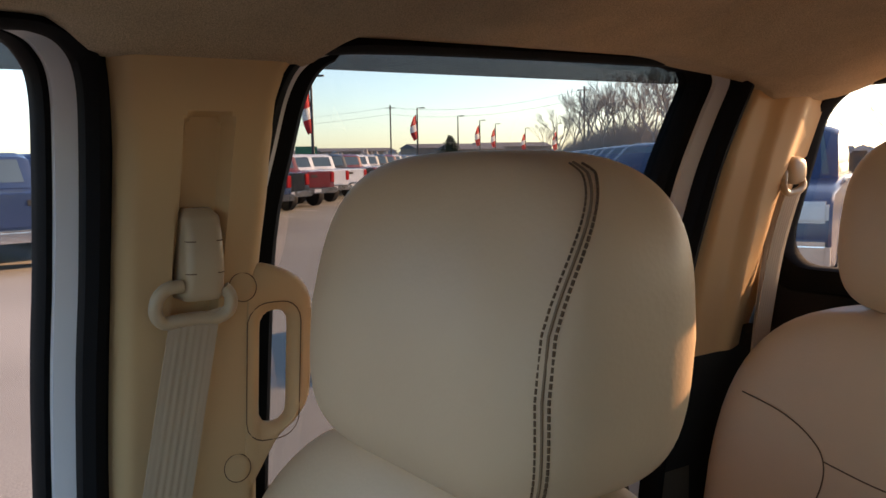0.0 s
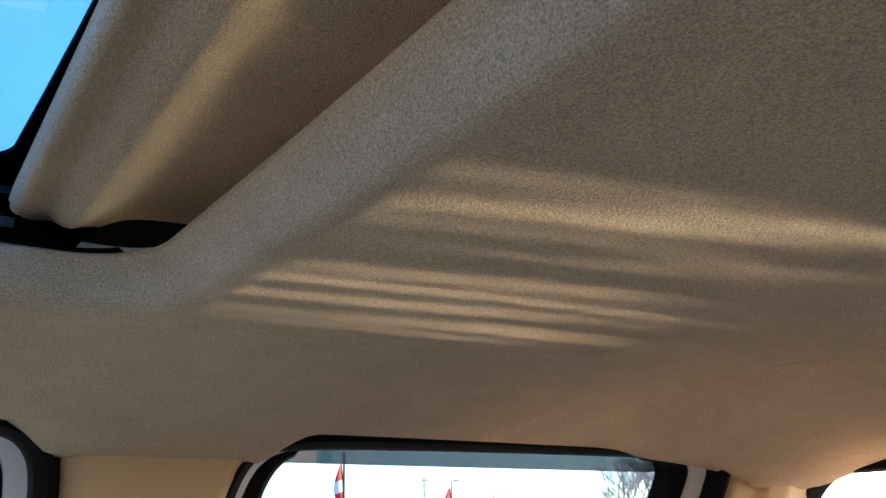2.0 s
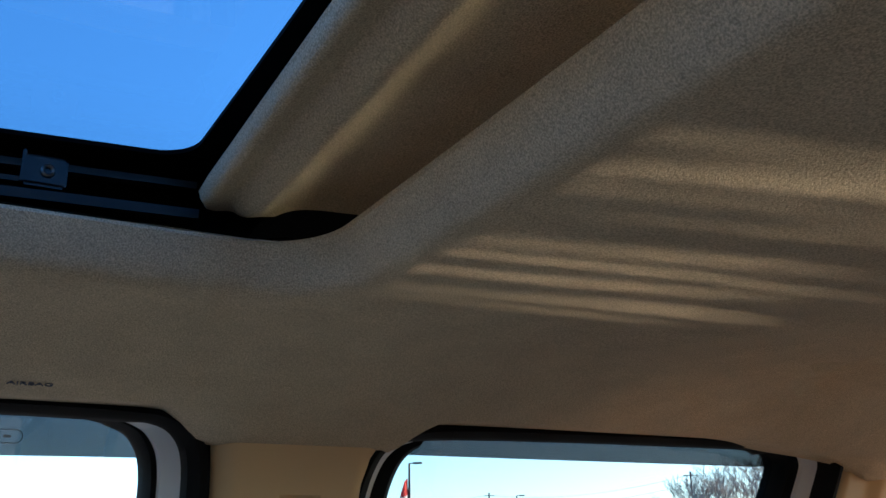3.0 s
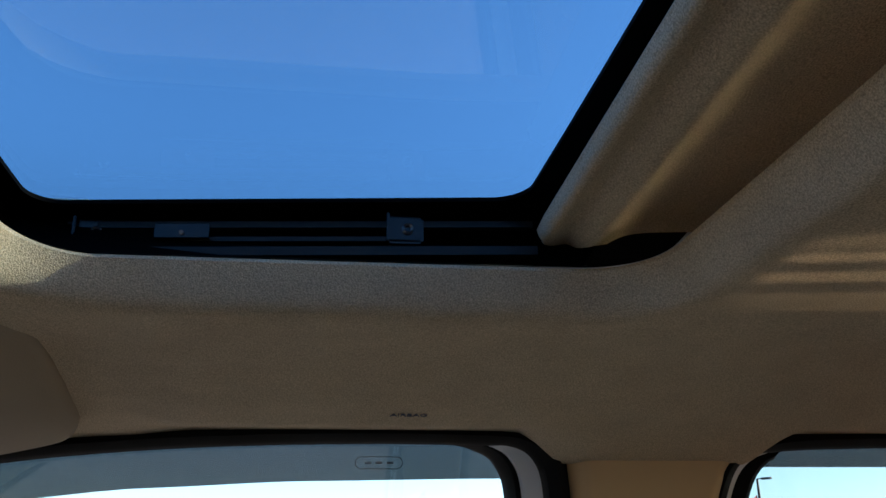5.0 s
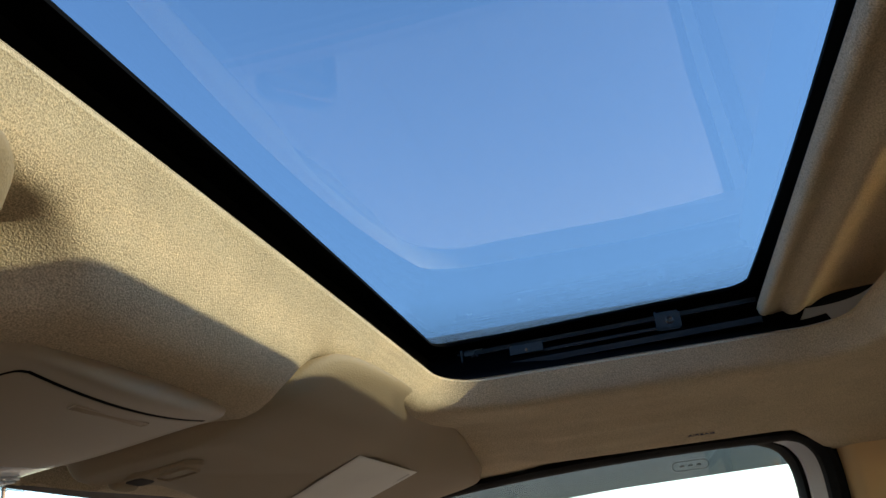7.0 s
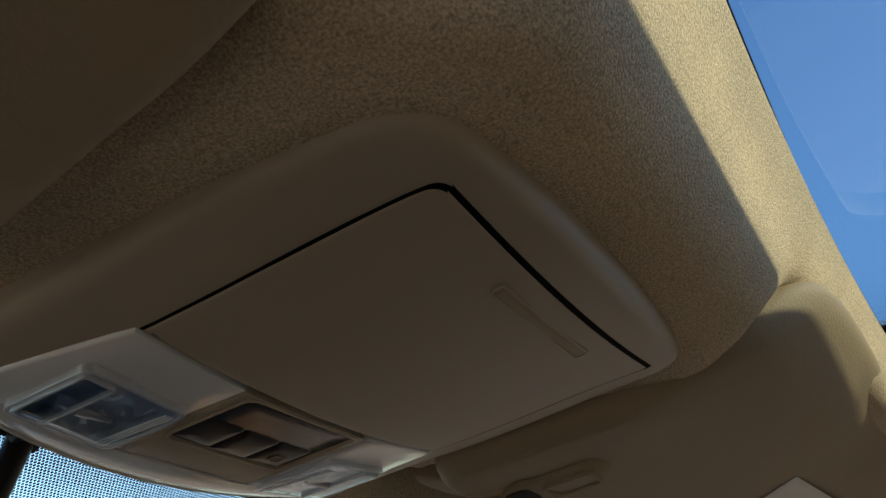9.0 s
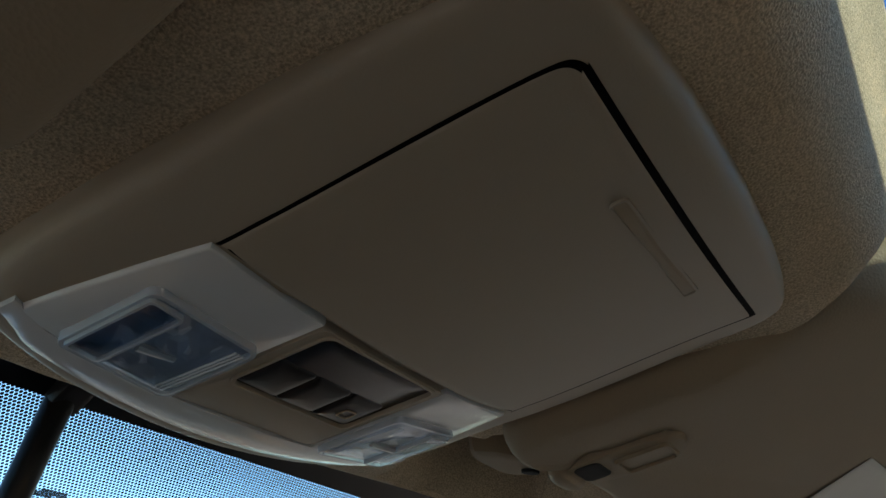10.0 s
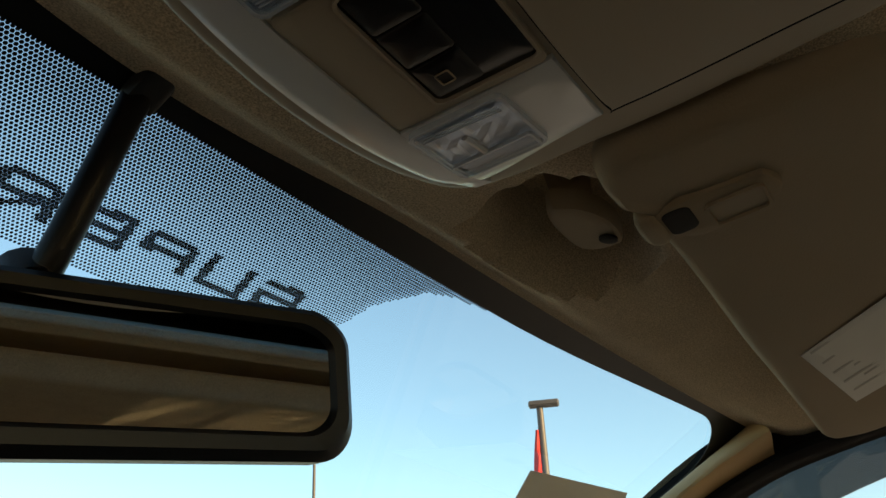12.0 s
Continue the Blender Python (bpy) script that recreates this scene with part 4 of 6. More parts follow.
def build_console():
    t = thing("overhead_console", "beige overhead console with map lamps, switches and a closed bin", "overhead console", at=(0, 0.55, 1.80))
    half = [(0.0, 0.433), (0.05, 0.4342), (0.086, 0.4375), (0.104, 0.4415), (0.1140, 0.4505), (0.1185, 0.467), (0.1205, 0.52), (0.1200, 0.60), (0.1175, 0.630), (0.1115, 0.643), (0.099, 0.6495), (0.06, 0.6575), (0.0, 0.6610)]
    loop = smooth_line(half + [(-x, y) for x, y in reversed(half[:-1])], 4)[:-1]
    c = (0.0, 0.548)

    def f(d, w):
        return [(x, y, con_z(x, y) + w) for x, y in inward(loop, d, c)]
    rings = [f(0, 0.03), f(0, 0.0065), f(0.0006, 0.0036), f(0.0020, 0.0016), f(0.0042, 0.0005), f(0.0075, 0), f(0.013, 0), f(0.03, 0), f(0.06, 0)]
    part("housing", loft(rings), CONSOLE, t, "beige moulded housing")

    def flat(h):
        return lambda u, v, w: (u, v, con_z(u, v) - h + w)

    # bin lid, with a crown across it
    lid_loop = smooth_line([(-0.0905, 0.478), (-0.0902, 0.4620), (-0.0890, 0.4562), (-0.0850, 0.4536), (-0.078, 0.4530), (0.0, 0.4524), (0.084, 0.4532), (0.0905, 0.4548), (0.0932, 0.459), (0.0942, 0.50), (0.0938, 0.557), (0.0918, 0.5620),
                            (0.06, 0.5622), (0.0, 0.5618), (-0.05, 0.5618), (-0.070, 0.5624), (-0.0885, 0.5630), (-0.0908, 0.559), (-0.0910, 0.51)], 4)[:-1]
    gap = [(x + (0.0016 if x > 0.05 else -0.0008 if x < -0.05 else 0), y - 0.0020 * (1 - sstep(0.453, 0.474, y)) + (0.0008 if y > 0.55 else 0)) for x, y in lid_loop]
    part("bin_gap", plate(gap, flat(0.0004), 0.004, 0.0006), TRAY, t, "dark gap round the bin lid")

    def lid_f(u, v, w):
        crown = 0.0013 * sstep(0.097, 0.066, abs(u)) * sstep(0.446, 0.480, v)
        return (u, v, con_z(u, v) - 0.0008 - crown + w)
    rings = []
    for d, w in ((0, 0.006), (0, 0.0012), (0.0007, 0.0003), (0.0018, 0), (0.005, 0), (0.011, 0), (0.018, 0), (0.026, 0), (0.036, 0), (0.05, 0), (0.07, 0), (0.085, 0)):
        rings.append([lid_f(x, y, w) for x, y in inward(lid_loop, d, (0.0, 0.507))])
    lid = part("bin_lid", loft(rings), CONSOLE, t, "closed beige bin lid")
    # finger groove is not carved; its shade is in the plate's darker beige
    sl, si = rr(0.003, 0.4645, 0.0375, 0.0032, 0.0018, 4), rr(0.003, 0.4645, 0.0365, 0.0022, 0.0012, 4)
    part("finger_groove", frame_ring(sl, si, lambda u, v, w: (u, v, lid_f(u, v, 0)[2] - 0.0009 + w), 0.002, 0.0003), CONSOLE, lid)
    part("finger_groove", plate(si, lambda u, v, w: (u, v, lid_f(u, v, 0)[2] - 0.0006 + w), 0.001, 0.0002), SHADE_AND_MARK, lid, "finger groove, its shade put into a darker beige")

    # smooth lamp panels on both sides of the switches, and the lip that runs round the front
    for s in (-1, 1):
        q = [(0.0925, 0.5655), (0.0975, 0.59), (0.1025, 0.615), (0.1050, 0.6330), (0.070, 0.6345), (0.0415, 0.6345), (0.0400, 0.60), (0.0395, 0.5650), (0.062, 0.5652)]
        loop2 = [(s * x, y) for x, y in q]
        part("lamp_panel", plate(loop2 if s < 0 else loop2[::-1], flat(0.0018), 0.006, 0.0015), CONSOLE_SKY_SHEEN, t, "smooth lamp panel, sky sheen in its pale colour")
    rows = []
    for x in [-0.108 + 0.216 * i / 40 for i in range(41)]:
        y = 0.6575 - 0.80 * x * x - 0.5 * max(0.0, abs(x) - 0.090)
        i0 = 0.6335 - 0.35 * max(0.0, abs(x) - 0.090)
        z = con_z(x, y)
        rows.append([(x, i0, con_z(x, i0) - 0.0016), (x, i0 + 0.001, con_z(x, i0) - 0.0019), (x, i0 + 0.008, con_z(x, i0 + 0.008) - 0.0018), (x, (i0 + y) / 2 + 0.002, con_z(x, (i0 + y) / 2) - 0.0012),
                     (x, y - 0.0050, z + 0.0004), (x, y - 0.0015, z + 0.0032), (x, y, z + 0.0080), (x, y + 0.0005, z + 0.0130), (x, i0, con_z(x, i0) + 0.006)])
    part("front_lip", loft(rows), CONSOLE_SKY_SHEEN, t, "smooth rounded front lip")
    well_o, well_i = rr(0.0005, 0.5890, 0.0352, 0.0230, 0.005, 6), rr(0.0005, 0.5890, 0.0338, 0.0216, 0.004, 6)
    part("switch_panel", frame_ring(rr(0, 0.5993, 0.0392, 0.0336, 0.004, 6), well_o, flat(0.0018), 0.005, 0.0006), CONSOLE, t, "beige switch surround")
    part("switch_bezel", frame_ring(well_o, well_i, flat(0.0024), 0.004, 0.0008), CONSOLE, t)
    part("switch_well", plate(well_i, flat(0.0008), 0.002, 0.0005), GLOSS_BLACK, t, "black display window and switch well")
    for k in range(3):
        x = -0.0222 + k * 0.0215
        sw = part("switch", plate(rr(x, 0.5990, 0.0104, 0.0104, 0.0015, 4), lambda u, v, w: (u, v, con_z(u, v) - 0.0026 + 0.0009 * ((v - 0.599) / 0.009) ** 2 + w), 0.004, 0.0012), RAIL, t, "black push switch")
        if k == 2:
            m_o, m_i = rr(x, 0.600, 0.0036, 0.0030, 0.001, 3), rr(x, 0.600, 0.0030, 0.0024, 0.0008, 3)
            part("switch_mark", frame_ring(m_o, m_i, flat(0.0030), 0.0004, 0.0001), SHADE_AND_MARK, sw)
    # clear lamp lenses over silvered, faceted bowls
    rnd = random.Random(7)
    for s in (-1, 1):
        x0, y0, hx, hy = s * 0.0662, 0.6105, 0.0232, 0.0212
        n, m = 9, 8
        verts = []
        for j in range(m + 1):
            for i in range(n + 1):
                x, y = x0 + hx * 0.94 * (2 * i / n - 1), y0 + hy * 0.94 * (2 * j / m - 1)
                verts.append((x, y, con_z(x, y) - 0.0024 + (0.0 if i in (0, n) or j in (0, m) else rnd.uniform(-0.0010, 0.0003))))
        quads = [(j * (n + 1) + i, j * (n + 1) + i + 1, (j + 1) * (n + 1) + i + 1, (j + 1) * (n + 1) + i) for j in range(m) for i in range(n)]
        part("lamp_bowl", mesh(verts, quads), BOWL, t, "silvered faceted lamp reflector", smooth=False)
        part("bulb", tube([(x0 - 0.006, y0 + 0.004, con_z(x0, y0) - 0.0034), (x0 + 0.008, y0 + 0.002, con_z(x0, y0) - 0.0034)], 0.0018, 8), STEEL, t, "small lamp bulb")
        lens = part("lens", plate(rr(x0, y0, hx, hy, 0.004, 6), flat(0.0044), 0.0008, 0.0012), LENS, t, "clear faceted lamp lens")
        part("lens_rim", frame_ring(rr(x0, y0, hx + 0.0004, hy + 0.0004, 0.004, 6), rr(x0, y0, hx - 0.0012, hy - 0.0012, 0.0034, 6), flat(0.0047), 0.0032, 0.0005), LENS_EDGE_GLEAM, lens, "moulded lens edge, its bright outline in the colour")
        xb, wb = s * 0.0815, 0.0066
        bar = part("press_bar", plate(rr(xb, y0, wb, 0.0186, 0.002, 4), flat(0.0056), 0.0013, 0.0006), LENS, lens, "clear press bar")
        part("bar_edge", frame_ring(rr(xb, y0, wb + 0.0004, 0.0190, 0.002, 4), rr(xb, y0, wb - 0.0007, 0.0179, 0.0016, 4), flat(0.0060), 0.0018, 0.0004), LENS_EDGE_GLEAM, bar)
        for k in range(3):
            x = s * (0.0475 + k * 0.0016)
            part("lens_rib", tube([(x, y0 - 0.018, con_z(x, 0.60) - 0.0047), (x, y0 + 0.018, con_z(x, 0.62) - 0.0047)], 0.0004, 6), LENS_EDGE_GLEAM, lens)


build_console()


def cushion(cx, cy, cz, hx, hy, hz, p=2.6, n=48, m=28, shape=None, M=None):
    """A rounded block: superellipsoid with an optional reshaping."""
    rings = []

    def pw(v, e):
        return math.copysign(abs(v) ** e, v)
    e = 2 / p
    for i in range(1, m):
        ph = -math.pi / 2 + math.pi * i / m
        ring = []
        for j in range(n):
            th = 2 * math.pi * j / n
            x, y, z = hx * pw(math.cos(ph), e) * pw(math.cos(th), e), hy * pw(math.cos(ph), e) * pw(math.sin(th), e), hz * pw(math.sin(ph), e)
            v = Vector((x, y, z))
            if shape:
                v = shape(v)
            if M is not None:
                v = M @ v
            ring.append(v + Vector((cx, cy, cz)))
        rings.append(ring)
    return loft(rings)


# ---- sun visors ----
def visor_z(x, y):
    """Lower face of a folded visor."""
    z = curve_at([(0.15, 1.815), (0.25, 1.8140), (0.42, 1.8110), (0.55, 1.801), (0.67, 1.786)], x)
    s = curve_at([(0.15, -0.12), (0.25, -0.14), (0.42, -0.31), (0.67, -0.27)], x)
    low = y - 0.48
    roll = 0.007 * (1 - sstep(0.170, 0.190, x)) * sstep(0.38, 0.50, y)      # padded roll along the inner end
    return z + (s if low > 0 else -0.27 + 0.12 * sstep(0.45, 0.62, x)) * low - roll


def build_visor(sx, label_on):
    t = thing("sun_visor", "beige sun visor folded up against the headliner" + (" with a printed label" if label_on else ""), "sun visor", "sun visors", at=(sx * 0.40, 0.50, 1.81))
    rear = [(0.650, 0.374), (0.60, 0.366), (0.52, 0.366), (0.40, 0.367), (0.30, 0.369), (0.235, 0.372), (0.190, 0.377), (0.165, 0.385), (0.147, 0.403), (0.137, 0.428), (0.132, 0.46)]
    inner = [(0.129, 0.50), (0.1255, 0.555), (0.128, 0.578), (0.140, 0.589)]
    if sx < 0:
        rear = [(0.648, 0.410), (0.60, 0.379), (0.52, 0.370), (0.40, 0.367), (0.33, 0.366), (0.26, 0.367), (0.218, 0.371), (0.195, 0.379), (0.180, 0.395), (0.169, 0.420), (0.162, 0.455)]
        inner = [(0.157, 0.50), (0.150, 0.550), (0.148, 0.572), (0.153, 0.586)]
    loop = smooth_line(inner + [(0.162, 0.5905), (0.182, 0.587), (0.198, 0.5845), (0.215, 0.586), (0.25, 0.586), (0.30, 0.5855), (0.45, 0.5830), (0.60, 0.580), (0.636, 0.5755), (0.652, 0.562), (0.665, 0.535),
                                (0.674, 0.47), (0.667, 0.415)] + rear + inner[:1], 6)[:-1]
    cx, cy = 0.41, 0.475

    def ring(k, dz):
        out = []
        for x, y in loop:
            # shrink by distance, not by share, so that the rounded edge is even
            dx, dy = cx - x, cy - y
            L = math.hypot(dx, dy)
            q = min(k, L * 0.9) / L
            X, Y = x + dx * q, y + dy * q
            up = (1 - sstep(0.368, 0.414, Y)) * (1 - sstep(0.45, 0.62, X))
            out.append((sx * X, Y, visor_z(X, Y) + 0.018 * up + dz * (1 - 0.6 * up)))
        return out
    rings = [ring(0.12, 0.030), ring(0.014, 0.030), ring(0.004, 0.0255), ring(0.001, 0.020), ring(0.0, 0.015), ring(0.001, 0.010), ring(0.004, 0.0048), ring(0.0085, 0.0016), ring(0.015, 0), ring(0.06, 0.0), ring(0.12, 0), ring(0.3, 0)]
    body = part("body", loft(rings), VISOR, t, "padded beige visor board")
    # hook rod and latch
    tongue = smooth_line([(0.192, 0.633), (0.205, 0.641), (0.232, 0.643), (0.251, 0.6415), (0.256, 0.632), (0.252, 0.619), (0.243, 0.611), (0.216, 0.609), (0.197, 0.618), (0.192, 0.633)], 5)[:-1]
    clip = part("clip", plate(tongue, lambda u, v, w: (sx * u, v, 1.817 + 0.20 * (v - 0.62) + w), 0.014, 0.005), VISOR, t, "beige plastic clip")
    part("clip_stem", tube([(sx * 0.218, 0.628, 1.828), (sx * 0.220, 0.631, 1.845), (sx * 0.222, 0.634, 1.874)], 0.011, 12, taper=[0.012, 0.012, 0.016]), VISOR, clip)
    # dark disc on the clip's face paints in the slot's shade
    part("clip_slot", disc_bm((sx * 0.234, 0.617, 1.8155), (0, 0.2, -1), 0.0055, 0.002, 14), DARK, clip, "slot's shade as a dark disc")

    def lf(h):
        return lambda u, v, w: (sx * u, v, visor_z(u, v) - h + w)
    o = smooth_line([(0.192, 0.522), (0.205, 0.5165), (0.217, 0.5185), (0.222, 0.530), (0.228, 0.552), (0.2275, 0.566), (0.215, 0.578), (0.198, 0.584), (0.190, 0.575), (0.1885, 0.55), (0.192, 0.522)], 5)[:-1]
    i_ = rr(0.2105, 0.5390, 0.0105, 0.0135, 0.003, 6)
    part("latch_plate", plate(o[::-1], lf(0.0046), 0.010, 0.0025), VISOR, t, "beige latch plate")
    part("latch_window", frame_ring(rr(0.2105, 0.5390, 0.0125, 0.0155, 0.004, 6), i_, lf(0.0066), 0.003, 0.0010), VISOR, t, "raised window edge")
    part("latch_recess", plate(i_, lf(0.0050), 0.002, 0.0003), SHADE_AND_MARK, t, "smooth latch window")
    # dark plate laid on the latch: the shade of its mouth, as colour
    part("latch_mouth", plate(rr(0.2040, 0.5680, 0.0125, 0.0075, 0.005, 6), lf(0.0052), 0.002, 0.0006), DARK, t, "latch mouth's shade as a dark plate")
    part("latch_lip", cushion(sx * 0.2040, 0.5830, visor_z(0.2040, 0.5830) - 0.0010, 0.0175, 0.0065, 0.007, 3.0, 20, 10), VISOR, t, "rounded latch lip")
    if label_on:
        q = [(0.389, 0.442), (0.437, 0.556), (0.575, 0.540), (0.528, 0.422)]
        lab = part("label", plate(q, lf(0.0007), 0.0005, 0.0002), PAPER, t, "pale printed warning label")
        for r in range(15):
            k = (r + 0.7) / 15.6
            a = (q[0][0] + (q[3][0] - q[0][0]) * k, q[0][1] + (q[3][1] - q[0][1]) * k)
            b = (q[1][0] + (q[2][0] - q[1][0]) * k, q[1][1] + (q[2][1] - q[1][1]) * k)
            head = 0.0042 if r in (4,) else 0.0018
            k0, k1 = 0.42 if r < 9 else 0.06, 0.95 - 0.12 * ((r * 7) % 3)
            u0 = (a[0] + (b[0] - a[0]) * k0, a[1] + (b[1] - a[1]) * k0)
            u1 = (a[0] + (b[0] - a[0]) * k1, a[1] + (b[1] - a[1]) * k1)
            part("print_bar", plate([(u0[0] - head, u0[1]), (u1[0] - head, u1[1]), (u1[0] + head, u1[1]), (u0[0] + head, u0[1])], lf(0.0011), 0.0003, 0.0001), INK, lab)
        o, i_ = rr(0.468, 0.458, 0.026, 0.011, 0.006, 5), rr(0.468, 0.458, 0.0235, 0.0085, 0.004, 5)
        part("print_frame", frame_ring(o, i_, lf(0.0011), 0.0003, 0.0001), INK, lab)
    return t


build_visor(1, True)
build_visor(-1, False)


# ---- rear-view mirror ----
def build_mirror():
    t = thing("rear_view_mirror", "black rear-view mirror hanging from the windscreen on a stalk", "mirror", at=(0.02, 0.76, 1.72))
    M = pose(-0.0176, 0.7395, 1.7042, 3.0, -6.0, -16.7)
    loop = rr(0, 0, 0.1285, 0.0383, 0.019, 8)
    loop = [(x, z * (0.0428 - 0.0165 * (math.hypot(x, 0.03) - 0.03) / 0.1025) / 0.0383 if z > 0 else z) for x, z in loop]

    def f(u, v, w):
        return M @ Vector((u, w, v))
    def ring(k, w):
        return [f(x * (1 - k / 0.128), z * (1 - k / 0.040), w) for x, z in loop]
    part("shell", loft([ring(0.0135, 0.0035), ring(0.0105, -0.0008), ring(0.0045, -0.001), ring(0, 0.003), ring(0, 0.012), ring(0.004, 0.024), ring(0.014, 0.034), ring(0.024, 0.037)]), RAIL, t, "black plastic mirror shell")
    part("glass", loft([ring(0.0125, 0.0030), ring(0.0127, 0.0016), ring(0.030, 0.0016)]), MIRROR, t, "silvered mirror glass")
    part("stalk", tube([(-0.0200, 0.762, 1.735), (-0.0180, 0.7505, 1.757), ws(-0.0045, 0.006, -0.004)], 0.0068, 14), RAIL, t, "black mirror stalk")
    part("ball", disc_bm((-0.0205, 0.764, 1.730), (0.1, 0.6, 0.8), 0.014, 0.016, 16), BLACK, t)
    part("foot", plate(rr(-0.004, 0.002, 0.008, 0.010, 0.004, 5), lambda u, v, w: ws(u, v, -0.011 + w), 0.009, 0.002), BLACK, t, "black foot glued to the glass")


build_mirror()


# ---- seats ----
def stitched(points, parent, step=0.0062, r=0.0009):
    """Single stitches along a line of points."""
    pts = [Vector(p) for p in points]
    out = bmesh.new()
    dist = [0]
    for a, b in zip(pts, pts[1:]):
        dist.append(dist[-1] + (b - a).length)

    def at(s):
        for i in range(len(pts) - 1):
            if s <= dist[i + 1]:
                k = (s - dist[i]) / max(1e-9, dist[i + 1] - dist[i])
                return pts[i].lerp(pts[i + 1], k)
        return pts[-1]
    s = 0
    while s + step * 0.7 < dist[-1]:
        a, b = at(s), at(s + step * 0.72)
        seg = tube([a, (a + b) / 2, b], r, 6)
        tmp = bpy.data.meshes.new("stitch")
        seg.to_mesh(tmp)
        seg.free()
        out.from_mesh(tmp)
        bpy.data.meshes.remove(tmp)
        s += step
    return part("stitching", out, STITCH, parent, "dark brown double stitching")


HEAD_P = 4.0


def headrest_shape(v):
    z = v.z / 0.114
    v = v.copy()
    v.x *= 0.985 - 0.05 * max(0, z) ** 2 - 0.05 * max(0, -z) ** 2
    v.y = v.y * (1.0 - 0.22 * max(0, z)) - 0.012 * z
    v.z += 0.008 * (1 - (v.x / 0.161) ** 2)
    return v


def build_headrest(parent, cx, cy, cz, seams=True):
    h = part("headrest", cushion(cx, cy, cz, 0.161, 0.084, 0.114, HEAD_P, 72, 40, headrest_shape), LEATHER, parent, "plump cream leather headrest")
    if seams:
        # raised welt with two rows of stitching, on the inner front corner
        for k, off in enumerate((3.4, 0.0, -3.4)):
            line = []
            e = 2 / HEAD_P
            for i in range(41):
                b = radians(-62 + 126 * i / 40)
                zn = math.copysign(abs(math.sin(b)) ** e, math.sin(b))
                r = abs(math.cos(b)) ** e
                th = radians(max(5 + off, 36 + off - 13 * max(0, -zn) ** 1.5 - 38 * max(0, zn) ** 2.0))
                v = headrest_shape(Vector((-0.161 * r * abs(math.cos(th)) ** e, 0.084 * r * math.copysign(abs(math.sin(th)) ** e, th), 0.114 * zn)))
                q = v + Vector((cx, cy, cz))
                nrm = Vector((v.x / 0.161 ** 2 * 0.5, v.y / 0.084 ** 2, v.z / 0.114 ** 2)).normalized()
                line.append(q + nrm * 0.0004)
            if k == 1:
                part("seam", tube(line, 0.0010, 6), SEAM, h, "plain sewn seam")
            else:
                stitched(line, h, 0.0046, 0.00075 if k == 0 else 0.0010)
    for s in (-1, 1):
        part("headrest_post", tube([(cx + s * 0.04, cy + 0.01, cz - 0.16), (cx + s * 0.04, cy + 0.01, cz - 0.10)], 0.006, 10), STEEL, parent, "steel headrest post")
    return h


def seat_shape(v):
    v = v.copy()
    z = v.z / 0.36
    v.x *= 1.0 - 0.11 * max(0, z) ** 3
    v.y += -0.16 * z * 0.36 + 0.018 * (abs(v.x) / 0.25) ** 3
    return v


def build_seat(name, label, cx, cy, top, hx, group, head_dz, head_y, seams, depth=0.075, square=3.4):
    t = thing(name, label, "seat", group, at=(cx, cy, 0.56))
    back = part("backrest", cushion(cx, cy, top - 0.36, hx, depth, 0.36, square, 56, 34, seat_shape), LEATHER, t, "cream leather backrest")

    def on_front(pts):
        return [seat_shape(Vector((x * hx, depth * (1 - abs(x) ** square) ** (1 / square), z))) + Vector((cx, cy + 0.0005, top - 0.36)) for x, z in pts]
    # seam across the middle, and one on each side that bows out over the bolster
    part("seam", tube(on_front(smooth_line([(-0.415, 0.178), (-0.2, 0.166), (0.0, 0.162), (0.2, 0.166), (0.415, 0.178)], 6)), 0.0009, 6), STITCH, back, "sewn seam")
    for s in (-1, 1):
        side = smooth_line([(0.84, 0.240), (0.74, 0.234), (0.62, 0.224), (0.50, 0.206), (0.42, 0.182), (0.41, 0.145), (0.48, 0.08), (0.52, 0.0), (0.54, -0.12), (0.55, -0.28)], 5)
        part("seam", tube(on_front([(s * x, z) for x, z in side]), 0.0009, 6), STITCH, back)
    part("cushion", cushion(cx, cy + 0.27, 0.86, hx, 0.28, 0.10, 3.2, 40, 20), LEATHER, t, "cream leather seat cushion")
    part("base", box_bm(cx - hx * 0.8, cx + hx * 0.8, cy - 0.05, cy + 0.45, 0.56, 0.80, bevel=0.02), BLACK, t, "black seat base")
    build_headrest(t, cx, cy + head_y, top + head_dz, seams)
    return t


build_seat("front_seat", "cream leather front seat with a stitched headrest", 0.481, -0.190, 1.503, 0.29, "leather seats", 0.090, -0.058, True, 0.088)
build_seat("bench_seat", "cream leather rear bench in front of the back wall", 0.45, -0.885, 1.515, 0.298, "leather seats", 0.100, -0.075, True, 0.075, 4.8)


# ---- seat belts ----
def webbing(path, half, wide, ridge=0.0007):
    """Ribbed belt webbing along points; wide: the across direction at each point."""
    rings = []
    for p, w in zip(path, wide):
        p, w = Vector(p), Vector(w).normalized()
        d = Vector((0, 0, -1))
        nrm = w.cross(d).normalized()
        top, bot = [], []
        n = 28
        for j in range(n + 1):
            u = -1 + 2 * j / n
            rib = ridge * (0.5 + 0.5 * math.cos(u * math.pi * 7)) if abs(u) < 0.8 else 0
            top.append(p + w * half * u + nrm * (0.0007 + rib))
            bot.append(p + w * half * u - nrm * 0.0006)
        rings.append(top + bot[::-1])
    return loft(rings)


